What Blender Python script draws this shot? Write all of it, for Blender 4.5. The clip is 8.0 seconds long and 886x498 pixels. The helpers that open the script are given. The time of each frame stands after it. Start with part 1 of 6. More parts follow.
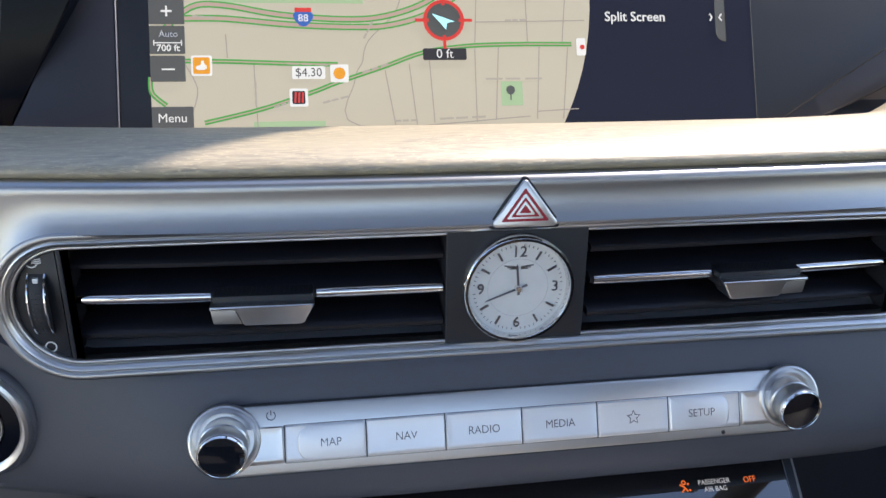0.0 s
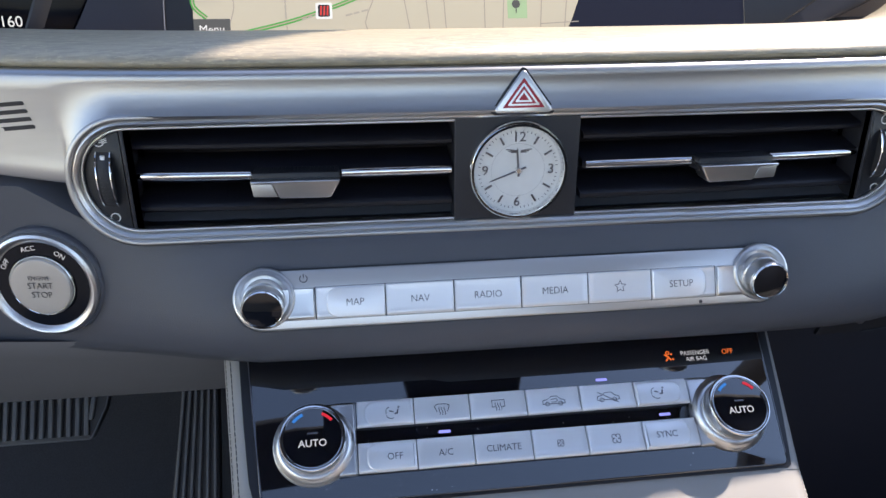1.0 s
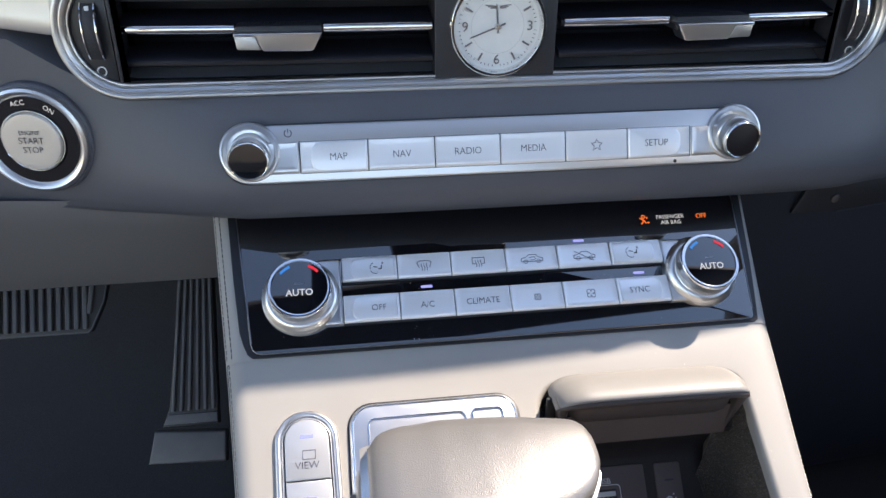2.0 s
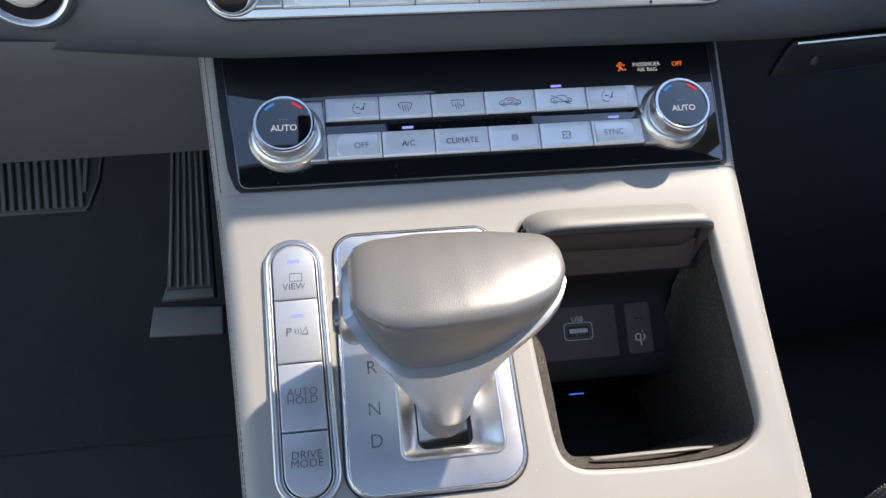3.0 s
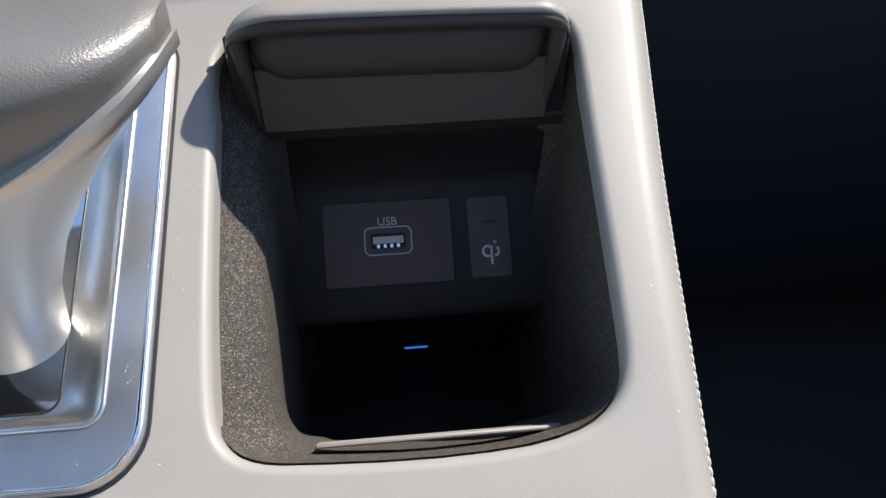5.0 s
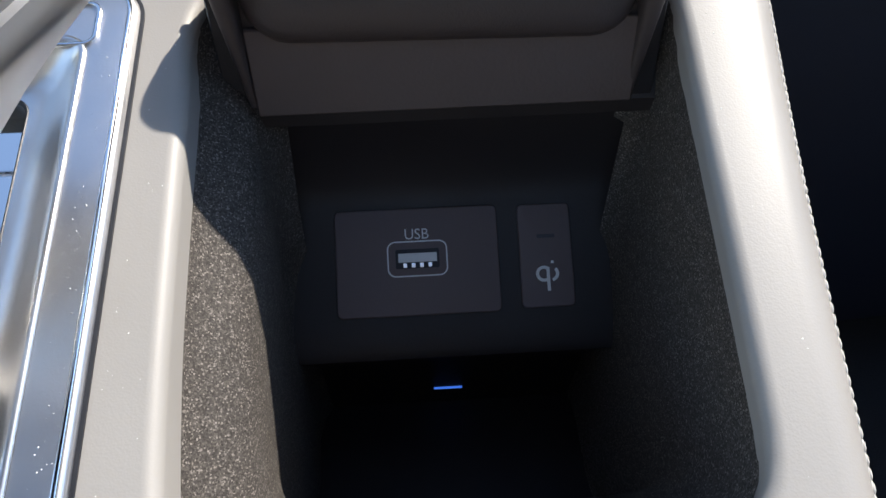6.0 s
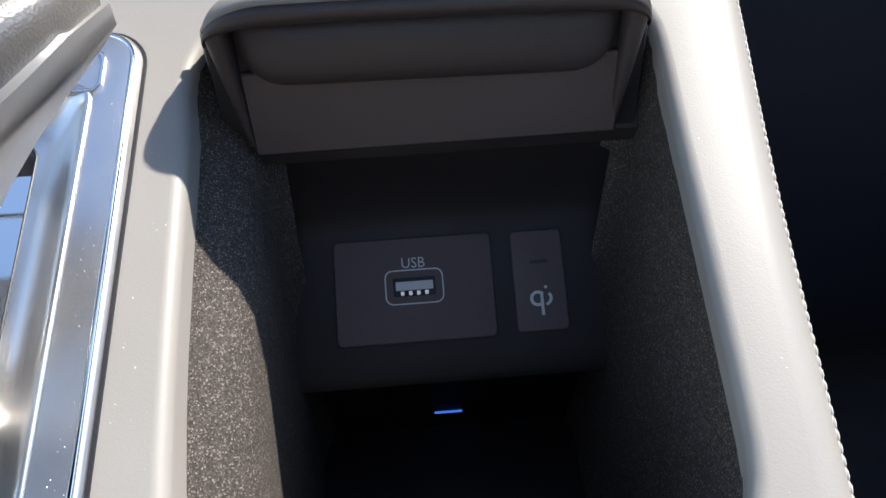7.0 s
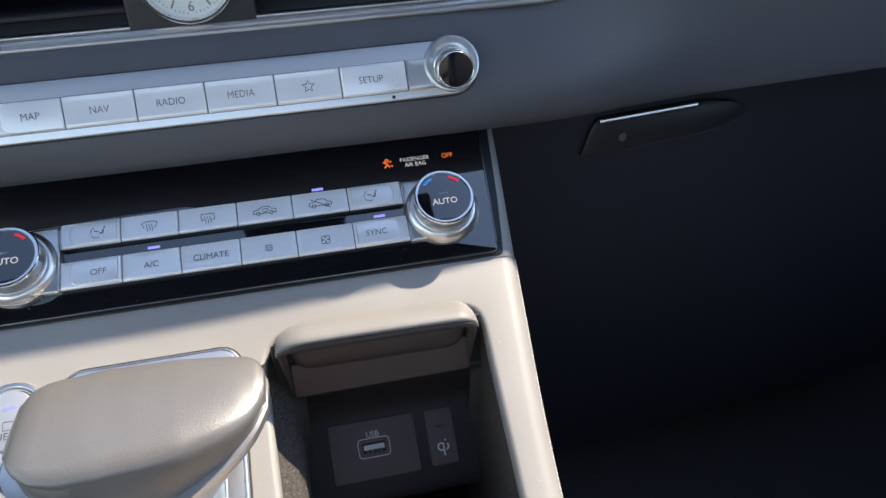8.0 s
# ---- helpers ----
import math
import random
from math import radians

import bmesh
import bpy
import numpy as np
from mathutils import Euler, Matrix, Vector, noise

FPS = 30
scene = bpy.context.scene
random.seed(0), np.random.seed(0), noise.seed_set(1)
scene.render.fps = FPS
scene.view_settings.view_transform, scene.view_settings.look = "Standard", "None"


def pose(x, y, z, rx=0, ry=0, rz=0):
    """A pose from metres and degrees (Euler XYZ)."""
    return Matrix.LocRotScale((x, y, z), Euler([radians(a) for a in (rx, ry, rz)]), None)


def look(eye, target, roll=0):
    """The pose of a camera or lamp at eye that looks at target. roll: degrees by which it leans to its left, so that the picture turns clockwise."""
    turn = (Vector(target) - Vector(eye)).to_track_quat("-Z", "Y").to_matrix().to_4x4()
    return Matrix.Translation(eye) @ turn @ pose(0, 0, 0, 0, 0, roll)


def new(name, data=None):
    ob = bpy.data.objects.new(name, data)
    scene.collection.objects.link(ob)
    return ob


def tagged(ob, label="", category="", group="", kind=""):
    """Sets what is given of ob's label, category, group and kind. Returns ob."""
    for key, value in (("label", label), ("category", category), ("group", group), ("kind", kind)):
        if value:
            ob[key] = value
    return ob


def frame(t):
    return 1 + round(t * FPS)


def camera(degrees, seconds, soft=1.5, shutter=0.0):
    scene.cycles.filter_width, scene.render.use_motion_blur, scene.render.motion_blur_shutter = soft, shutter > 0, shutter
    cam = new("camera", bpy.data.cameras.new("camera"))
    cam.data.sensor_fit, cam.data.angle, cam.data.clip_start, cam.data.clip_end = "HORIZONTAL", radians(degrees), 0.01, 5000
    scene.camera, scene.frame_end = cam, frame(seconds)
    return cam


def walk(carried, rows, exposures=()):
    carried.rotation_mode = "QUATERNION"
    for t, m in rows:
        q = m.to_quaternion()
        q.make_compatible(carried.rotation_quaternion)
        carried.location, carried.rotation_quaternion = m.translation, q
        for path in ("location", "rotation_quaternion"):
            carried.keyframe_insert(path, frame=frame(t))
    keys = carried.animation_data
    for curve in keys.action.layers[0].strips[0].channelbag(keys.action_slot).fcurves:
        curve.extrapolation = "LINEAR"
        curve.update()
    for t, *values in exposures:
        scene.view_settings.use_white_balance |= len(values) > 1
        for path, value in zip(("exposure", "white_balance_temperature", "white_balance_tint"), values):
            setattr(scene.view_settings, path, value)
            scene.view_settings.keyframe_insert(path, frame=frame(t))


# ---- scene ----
cam = camera(61.78, 8.0)
PATH = [
    (0, (-0.07506, -0.26307, 0.76319), (-0.03022, 0.00202, 0.63008), 1.89),
    (0.5, (-0.08126, -0.29573, 0.75766), (-0.04072, -0.03418, 0.61642), 1.56),
    (1, (-0.07755, -0.31918, 0.75017), (-0.04183, -0.05953, 0.60421), 1.04),
    (1.2, (-0.07899, -0.32596, 0.74516), (-0.04343, -0.06846, 0.59540), 1.07),
    (2.3, (-0.06990, -0.36269, 0.71321), (-0.03420, -0.12230, 0.53732), 1.37),
    (2.5, (-0.06815, -0.37259, 0.70656), (-0.03265, -0.13656, 0.52482), 1.49),
    (3, (-0.06924, -0.38940, 0.69788), (-0.03447, -0.16230, 0.50497), 1.55),
    (3.5, (-0.06087, -0.40764, 0.69172), (-0.02896, -0.18549, 0.49264), 1.27),
    (4, (0.00495, -0.38478, 0.65476), (0.03043, -0.16478, 0.45241), 0.65),
    (4.2, (0.03088, -0.36231, 0.63291), (0.05307, -0.14216, 0.43032), 0.37),
    (4.5, (0.05239, -0.33096, 0.59582), (0.07663, -0.11100, 0.39326), 0.81),
    (4.7, (0.06172, -0.32093, 0.57563), (0.08351, -0.09721, 0.37695), -0.19),
    (5.8, (0.05518, -0.26970, 0.52956), (0.06691, -0.04178, 0.33484), -0.94),
    (6, (0.05792, -0.26145, 0.52199), (0.06714, -0.03335, 0.32735), -1.45),
    (6.5, (0.05904, -0.25531, 0.51477), (0.06597, -0.02468, 0.32304), -2.24),
    (7, (0.06023, -0.26520, 0.52716), (0.06849, -0.03134, 0.33942), -2.99),
    (7.2, (0.05662, -0.28743, 0.55134), (0.06888, -0.04951, 0.36901), -3.00),
    (7.5, (0.05747, -0.32223, 0.60750), (0.06777, -0.08359, 0.42599), -3.74),
    (7.7, (0.05412, -0.34856, 0.64450), (0.07508, -0.10609, 0.46909), -3.48),
    (8, (0.04585, -0.38212, 0.68954), (0.09302, -0.13528, 0.52569), -2.48),
]
walk(cam, [(t, look(eye, target, roll)) for t, eye, target, roll in PATH],
     [(0, 1.36, 7150, 16), (1.2, 1.56, 7250, 17), (2.5, 1.69, 7500, 13), (3.0, 1.43, 7300, 12), (3.5, 1.19, 6950, 11), (4.0, 1.12, 6800, 10), (4.7, 1.20, 6800, 10),
      (5.8, 1.27, 6800, 10), (6.5, 1.46, 6800, 10), (7.0, 1.44, 6800, 10), (7.5, 1.43, 7050, 11), (8.0, 1.47, 7400, 12)])

# ---- light ----
SUN_WAY = Vector((-0.051, -0.0305, -0.070)).normalized()
world = bpy.data.worlds.new("sky")
scene.world = world
world.use_nodes = True
wn = world.node_tree.nodes
sky = wn.new("ShaderNodeTexSky")
sky.sky_type = "NISHITA"
sky.sun_disc = False
sky.sun_elevation = radians(49)
sky.sun_rotation = radians(58)
sky.dust_density = 0.1
sky.ozone_density = 1.2
wn["Background"].inputs["Strength"].default_value = 0.155
world.node_tree.links.new(sky.outputs["Color"], wn["Background"].inputs["Color"])
sun = new("sun", bpy.data.lights.new("sun", "SUN"))
sun.data.energy = 3.5
sun.data.angle = radians(1.2)
sun.data.color = (1.0, 0.95, 0.88)
sun.matrix_world = look((1, 1, 3), tuple(Vector((1, 1, 3)) + SUN_WAY))


# ---- materials ----
def mat(name, color, rough=0.5, metal=0.0, vary=0.15, vscale=40.0, grain=0.0, gscale=900.0, bump=0.0, bscale=600.0,
        stretch=(1, 1, 1), coat=0.0, kind="noise", spec=0.5, rvary=0.15):
    """A surface with colour and gloss that wander at two scales, and fine relief."""
    m = bpy.data.materials.new(name)
    m.use_nodes = True
    nt = m.node_tree
    b = nt.nodes["Principled BSDF"]
    b.inputs["Metallic"].default_value = metal
    b.inputs["Coat Weight"].default_value = coat
    b.inputs["Coat Roughness"].default_value = 0.03
    b.inputs["Specular IOR Level"].default_value = spec
    tc = nt.nodes.new("ShaderNodeTexCoord")
    mp = nt.nodes.new("ShaderNodeMapping")
    mp.inputs["Scale"].default_value = stretch
    nt.links.new(tc.outputs["Object"], mp.inputs["Vector"])
    big = nt.nodes.new("ShaderNodeTexNoise")
    big.inputs["Scale"].default_value = vscale
    big.inputs["Detail"].default_value = 5
    nt.links.new(mp.outputs["Vector"], big.inputs["Vector"])
    fine = nt.nodes.new("ShaderNodeTexNoise")
    fine.inputs["Scale"].default_value = gscale
    fine.inputs["Detail"].default_value = 3
    nt.links.new(mp.outputs["Vector"], fine.inputs["Vector"])
    mix = nt.nodes.new("ShaderNodeMix")
    mix.data_type = "RGBA"
    lo = [c * (1 - vary) for c in color]
    hi = [min(1, c * (1 + vary)) for c in color]
    mix.inputs[6].default_value = (*lo, 1)
    mix.inputs[7].default_value = (*hi, 1)
    nt.links.new(big.outputs["Fac"], mix.inputs[0])
    out = mix.outputs[2]
    if grain:
        m2 = nt.nodes.new("ShaderNodeMix")
        m2.data_type = "RGBA"
        m2.blend_type = "MULTIPLY"
        m2.inputs[0].default_value = grain
        ramp = nt.nodes.new("ShaderNodeValToRGB")
        ramp.color_ramp.elements[0].position = 0.3
        ramp.color_ramp.elements[1].position = 0.7
        nt.links.new(fine.outputs["Fac"], ramp.inputs["Fac"])
        nt.links.new(out, m2.inputs[6])
        nt.links.new(ramp.outputs["Color"], m2.inputs[7])
        out = m2.outputs[2]
    nt.links.new(out, b.inputs["Base Color"])
    rr = nt.nodes.new("ShaderNodeMapRange")
    rr.inputs["To Min"].default_value = max(0.0, rough * (1 - rvary))
    rr.inputs["To Max"].default_value = min(1.0, rough * (1 + rvary))
    nt.links.new(big.outputs["Fac"], rr.inputs["Value"])
    nt.links.new(rr.outputs["Result"], b.inputs["Roughness"])
    if bump:
        if kind == "leather":
            src = nt.nodes.new("ShaderNodeTexVoronoi")
            src.feature = "SMOOTH_F1"
            src.inputs["Scale"].default_value = bscale
            nt.links.new(mp.outputs["Vector"], src.inputs["Vector"])
            height = src.outputs["Distance"]
        else:
            src = nt.nodes.new("ShaderNodeTexNoise")
            src.inputs["Scale"].default_value = bscale
            src.inputs["Detail"].default_value = 3
            nt.links.new(mp.outputs["Vector"], src.inputs["Vector"])
            height = src.outputs["Fac"]
        bp = nt.nodes.new("ShaderNodeBump")
        bp.inputs["Strength"].default_value = bump
        bp.inputs["Distance"].default_value = 0.0004
        nt.links.new(height, bp.inputs["Height"])
        nt.links.new(bp.outputs["Normal"], b.inputs["Normal"])
    return m


def glow(name, color, strength):
    m = bpy.data.materials.new(name)
    m.use_nodes = True
    b = m.node_tree.nodes["Principled BSDF"]
    b.inputs["Base Color"].default_value = (*[c * 0.3 for c in color], 1)
    b.inputs["Emission Color"].default_value = (*color, 1)
    b.inputs["Emission Strength"].default_value = strength
    b.inputs["Roughness"].default_value = 0.25
    return m


def flock(name):
    """Coarse sparkling grain: cells of uneven tone, some of them bright, over dark plastic."""
    m = mat(name, (0.06, 0.056, 0.05), 0.65, spec=0.15)
    nt = m.node_tree
    b = nt.nodes["Principled BSDF"]
    tc = nt.nodes.new("ShaderNodeTexCoord")
    cell = nt.nodes.new("ShaderNodeTexVoronoi")
    cell.inputs["Scale"].default_value = 3100
    nt.links.new(tc.outputs["Object"], cell.inputs["Vector"])
    split = nt.nodes.new("ShaderNodeSeparateColor")
    nt.links.new(cell.outputs["Color"], split.inputs["Color"])
    ramp = nt.nodes.new("ShaderNodeValToRGB")
    for k, (at, c) in enumerate(((0.0, 0.030), (0.5, 0.058), (0.85, 0.090), (1.0, 0.22))):
        e = ramp.color_ramp.elements[k] if k < 2 else ramp.color_ramp.elements.new(at)
        e.position, e.color = at, (c * 1.12, c, c * 0.90, 1)
    nt.links.new(split.outputs["Red"], ramp.inputs["Fac"])
    nt.links.new(ramp.outputs["Color"], b.inputs["Base Color"])
    bp = nt.nodes.new("ShaderNodeBump")
    bp.inputs["Strength"].default_value = 0.8
    bp.inputs["Distance"].default_value = 0.0006
    nt.links.new(split.outputs["Green"], bp.inputs["Height"])
    nt.links.new(bp.outputs["Normal"], b.inputs["Normal"])
    return m


PAD = mat("dark_soft_dash", (0.078, 0.081, 0.095), 0.46, vary=0.12, vscale=25, bump=0.25, bscale=1800)
KNEE = mat("grey_knee_plastic", (0.185, 0.182, 0.195), 0.6, vary=0.1, vscale=20, bump=0.2, bscale=1500)
BLACKP = mat("black_plastic", (0.012, 0.013, 0.017), 0.45, vary=0.2, vscale=60, bump=0.15, bscale=1500)
DARKBOX = mat("charcoal_plastic", (0.019, 0.020, 0.026), 0.5, vary=0.1, vscale=60, bump=0.1, bscale=2000)
GLOSS = mat("gloss_black", (0.004, 0.005, 0.008), 0.03, vary=0.2, vscale=80, spec=0.85)
GLOSS.node_tree.nodes["Principled BSDF"].inputs["IOR"].default_value = 1.75
SILVER = mat("satin_silver", (0.69, 0.68, 0.67), 0.30, 1.0, vary=0.05, vscale=30, bump=0.04, bscale=900, stretch=(0.05, 1, 1))
BRUSHED = mat("brushed_aluminium", (0.44, 0.44, 0.445), 0.36, 1.0, vary=0.06, vscale=300, bump=0.04, bscale=1200, stretch=(0.03, 1, 1))
GATEMETAL = mat("satin_gate_metal", (0.64, 0.64, 0.65), 0.36, 1.0, vary=0.06, vscale=120, bump=0.04, bscale=1500)
BUTTON = mat("silver_button_paint", (0.83, 0.83, 0.835), 0.33, 0.48, vary=0.04, vscale=50, bump=0.03, bscale=2500)
SWITCH = mat("silver_switch_paint", (0.50, 0.51, 0.525), 0.34, 0.6, vary=0.05, vscale=50, bump=0.03, bscale=2500)
NECK = mat("silver_neck_paint", (0.66, 0.65, 0.64), 0.40, 0.85, vary=0.04, vscale=30, bump=0.04, bscale=900)
CHROME = mat("chrome", (0.80, 0.80, 0.80), 0.08, 1.0, vary=0.03, vscale=60)
DKCHROME = mat("dark_satin_metal", (0.25, 0.25, 0.27), 0.3, 1.0, vary=0.08, vscale=60)
LEATHER = mat("taupe_leather", (0.288, 0.275, 0.258), 0.5, vary=0.07, vscale=30, bump=0.06, bscale=2600, kind="leather")
KNOBLEATHER = mat("grey_knob_leather", (0.172, 0.163, 0.153), 0.37, 0.26, vary=0.08, vscale=40, bump=0.20, bscale=2300, kind="leather", spec=1.0)
SEATPANEL = mat("smooth_black_seat_leather", (0.022, 0.022, 0.025), 0.35, vary=0.15, vscale=40, bump=0.2, bscale=900, kind="leather")
SEATLEATHER = mat("black_seat_leather", (0.075, 0.076, 0.080), 0.42, vary=0.15, vscale=40, bump=0.4, bscale=900, kind="leather")
FLOCK = flock("black_textured_bin_lining")
CARPET = mat("black_carpet", (0.034, 0.034, 0.041), 0.95, vary=0.3, vscale=60, grain=0.5, gscale=900, bump=1.0, bscale=700)
RUBBER = mat("black_rubber", (0.030, 0.030, 0.033), 0.6, vary=0.15, vscale=60)
PEDALMETAL = mat("worn_pedal_rubber", (0.085, 0.085, 0.090), 0.45, vary=0.2, vscale=60)
BINBLACK = mat("matte_black_bin_wall", (0.019, 0.0155, 0.0165), 0.6, vary=0.2, vscale=60, bump=0.15, bscale=1500)
# Dark pad colour; also paints the shade on the grip's underside and arms.
LIDPAD_SHADE = mat("dark_lid_pad_and_shade", (0.046, 0.036, 0.035), 0.5, vary=0.08, vscale=40, bump=0.1, bscale=2200, kind="leather")
# The lid's leather, darker than taupe_leather for its shaded front.
LIDM = mat("shade_grey_lid_skin", (0.235, 0.222, 0.207), 0.5, vary=0.08, vscale=40, bump=0.12, bscale=2200, kind="leather")
PLATE = mat("brown_grey_plate", (0.072, 0.054, 0.050), 0.6, vary=0.12, vscale=60, bump=0.2, bscale=1200)
USBPLATE = mat("matte_grey_brown_plastic", (0.128, 0.096, 0.095), 0.6, vary=0.10, vscale=60, bump=0.15, bscale=1500)
DIALWHITE = mat("pearl_dial", (0.72, 0.73, 0.72), 0.35, vary=0.08, vscale=120)
RED = mat("red_print", (0.36, 0.015, 0.03), 0.4, vary=0.05)
WHITEP = mat("white_print", (0.75, 0.75, 0.74), 0.5, vary=0.03)
GREYP = mat("pale_print", (0.55, 0.55, 0.56), 0.5, vary=0.03)
# Grey puts the shading of raised and cut letters into their colour.
EMBOSS = mat("relief_shade_grey", (0.22, 0.22, 0.24), 0.28, 0.7, vary=0.05)
VENTDARK = mat("vent_black", (0.0035, 0.004, 0.008), 0.5, vary=0.2, vscale=60)
VENTSLAT = mat("vent_slat_black", (0.0065, 0.007, 0.012), 0.45, vary=0.15, vscale=60)
GLOVE = mat("dark_navy_grain", (0.013, 0.015, 0.024), 0.55, vary=0.12, vscale=20, bump=0.25, bscale=1500)
SGREYP = mat("grey_edge_paint", (0.16, 0.17, 0.20), 0.4, vary=0.05)
DASHSKIN = mat("tan_dash_skin", (0.300, 0.235, 0.190), 0.6, vary=0.08, vscale=30, bump=0.15, bscale=1500, kind="leather")
WEDGE = mat("dark_navy_trim", (0.013, 0.014, 0.023), 0.5, vary=0.1, vscale=20)
CLUSTER = mat("cluster_glass", (0.003, 0.004, 0.008), 0.12, vary=0.2, vscale=20, spec=0.08)
RINGBLACK = mat("dark_lacquer_ring", (0.004, 0.005, 0.009), 0.12, vary=0.2, vscale=60, spec=0.25)
DUST = mat("white_dust", (0.75, 0.74, 0.72), 0.8, vary=0.1)
INK = mat("dark_print", (0.05, 0.05, 0.06), 0.5, vary=0.03)
THREAD = mat("pale_thread", (0.52, 0.51, 0.48), 0.8, vary=0.1, vscale=300)
DKTHREAD = mat("grey_thread", (0.10, 0.10, 0.105), 0.8, vary=0.1, vscale=300)
HEADLINER = mat("warm_grey_cloth", (0.20, 0.175, 0.155), 0.9, vary=0.1, vscale=30, bump=0.3, bscale=800)
HEADDARK = mat("dark_unseen_header", (0.030, 0.030, 0.034), 0.9, vary=0.1, vscale=30, bump=0.3, bscale=800)
STARTFACE = mat("brushed_start_face", (0.50, 0.48, 0.46), 0.42, 0.8, vary=0.06, vscale=50, bump=0.05, bscale=2000)
LITP = glow("lit_print", (0.75, 0.78, 0.82), 0.22)
ORANGE = glow("orange_warning", (1.0, 0.20, 0.04), 0.26)
LEDW = glow("white_led", (0.30, 0.34, 1.0), 0.36)
LEDB = glow("blue_led", (0.06, 0.22, 1.0), 0.30)
BLUEP = glow("blue_arc", (0.03, 0.25, 0.75), 0.25)
REDP = glow("red_arc", (0.8, 0.03, 0.05), 0.25)


def wood(name, color, along, rough, spec, fleck=1.0):
    """Open pore veneer: broad bands, short dark pores and pale flecks along the grain."""
    m = mat(name, color, rough, vary=0.22, vscale=22, grain=0.5 * fleck, gscale=900, bump=0.55 * fleck, bscale=700, stretch=(0.12, 1, 1) if along else (1, 0.12, 1), spec=spec)
    nt = m.node_tree
    b = nt.nodes["Principled BSDF"]
    old = b.inputs["Base Color"].links[0].from_socket
    tc = nt.nodes.new("ShaderNodeTexCoord")
    for scale, lo, hi, tone, amount, shape in ((900, 0.56, 0.66, 0.42, 0.75, 0.12), (1300, 0.60, 0.68, 1.5, 0.6, 0.25), (320, 0.55, 0.70, 0.62, 0.5, 0.12), (35, 0.45, 0.65, 0.78, 0.6, 0.35)):
        mp = nt.nodes.new("ShaderNodeMapping")
        mp.inputs["Scale"].default_value = (shape, 1, 1) if along else (1, shape, 1)
        mp.inputs["Location"].default_value = (scale, 2 * scale, 0.3)
        nt.links.new(tc.outputs["Object"], mp.inputs["Vector"])
        n = nt.nodes.new("ShaderNodeTexNoise")
        n.inputs["Scale"].default_value = scale
        n.inputs["Detail"].default_value = 2
        n.inputs["Distortion"].default_value = 0.4
        nt.links.new(mp.outputs["Vector"], n.inputs["Vector"])
        r = nt.nodes.new("ShaderNodeMapRange")
        r.inputs["From Min"].default_value = lo
        r.inputs["From Max"].default_value = hi
        r.inputs["To Max"].default_value = amount * fleck
        nt.links.new(n.outputs["Fac"], r.inputs["Value"])
        mix = nt.nodes.new("ShaderNodeMix")
        mix.data_type = "RGBA"
        mix.blend_type = "MIX"
        mix.inputs[7].default_value = (*[min(1, c * tone) for c in color], 1)
        nt.links.new(r.outputs["Result"], mix.inputs[0])
        nt.links.new(old, mix.inputs[6])
        old = mix.outputs[2]
    nt.links.new(old, b.inputs["Base Color"])
    return m


WOOD = wood("open_pore_ash", (0.362, 0.292, 0.170), True, 0.58, 1.0)
WOOD.node_tree.nodes["Principled BSDF"].inputs["IOR"].default_value = 1.9
WOODC = wood("open_pore_ash_console", (0.400, 0.305, 0.208), False, 0.60, 0.3, 0.36)


# ---- shapes ----
def plane(x, y, z, slope):
    """A frame whose x runs across the car, y up the slope and z out of the surface."""
    return pose(x, y, z, slope, 0, 0)


FA = plane(0.0015, -0.0252, 0.5593, 62.6)
FP = plane(0.0047, -0.0690, 0.4740, 33.4)
FC = plane(0.0, -0.1260, 0.4475, 24.1)
FV = plane(0.0015, -0.0060, 0.6140, 83.0)


def bend(x):
    """How far the dash sweeps away from the cabin at its sides."""
    a = abs(x)
    k, end, slope = (0.15, 0.00879, 0.089) if x > 0 else (0.5, 0.0147, 0.16)
    if a <= 0.25:
        return 0.1 * a * a + k * max(0.0, a - 0.12) ** 2
    return end + slope * (a - 0.25)


def thing(name, m, label, category, group="", kind=""):
    ob = new(name)
    ob.empty_display_size = 0.01
    ob.matrix_world = m
    return tagged(ob, label, category, group, kind)


def part(name, bm, material, parent, label="", smooth=40.0, bent=False, kind=""):
    """Links a bmesh as one mesh object under a thing or a part."""
    bmesh.ops.recalc_face_normals(bm, faces=bm.faces)
    if bent:
        top = parent
        while top.parent:
            top = top.parent
        m = top.matrix_basis.copy()
        back = m.inverted()
        for v in bm.verts:
            w = m @ v.co
            w.y += bend(w.x)
            v.co = back @ w
    me = bpy.data.meshes.new(name)
    bm.to_mesh(me)
    bm.free()
    if material:
        me.materials.append(material)
    if smooth:
        me.polygons.foreach_set("use_smooth", [True] * len(me.polygons))
        me.set_sharp_from_angle(angle=radians(smooth))
    ob = new(name, me)
    ob.parent = parent
    if label or kind:
        tagged(ob, label, kind=kind)
    return ob


def single(name, bm, material, label, category, kind="", m=None, smooth=40.0, group=""):
    """A thing that is one mesh."""
    bmesh.ops.recalc_face_normals(bm, faces=bm.faces)
    me = bpy.data.meshes.new(name)
    bm.to_mesh(me)
    bm.free()
    me.materials.append(material)
    if smooth:
        me.polygons.foreach_set("use_smooth", [True] * len(me.polygons))
        me.set_sharp_from_angle(angle=radians(smooth))
    ob = new(name, me)
    if m is not None:
        ob.matrix_world = m
    return tagged(ob, label, category, group, kind)


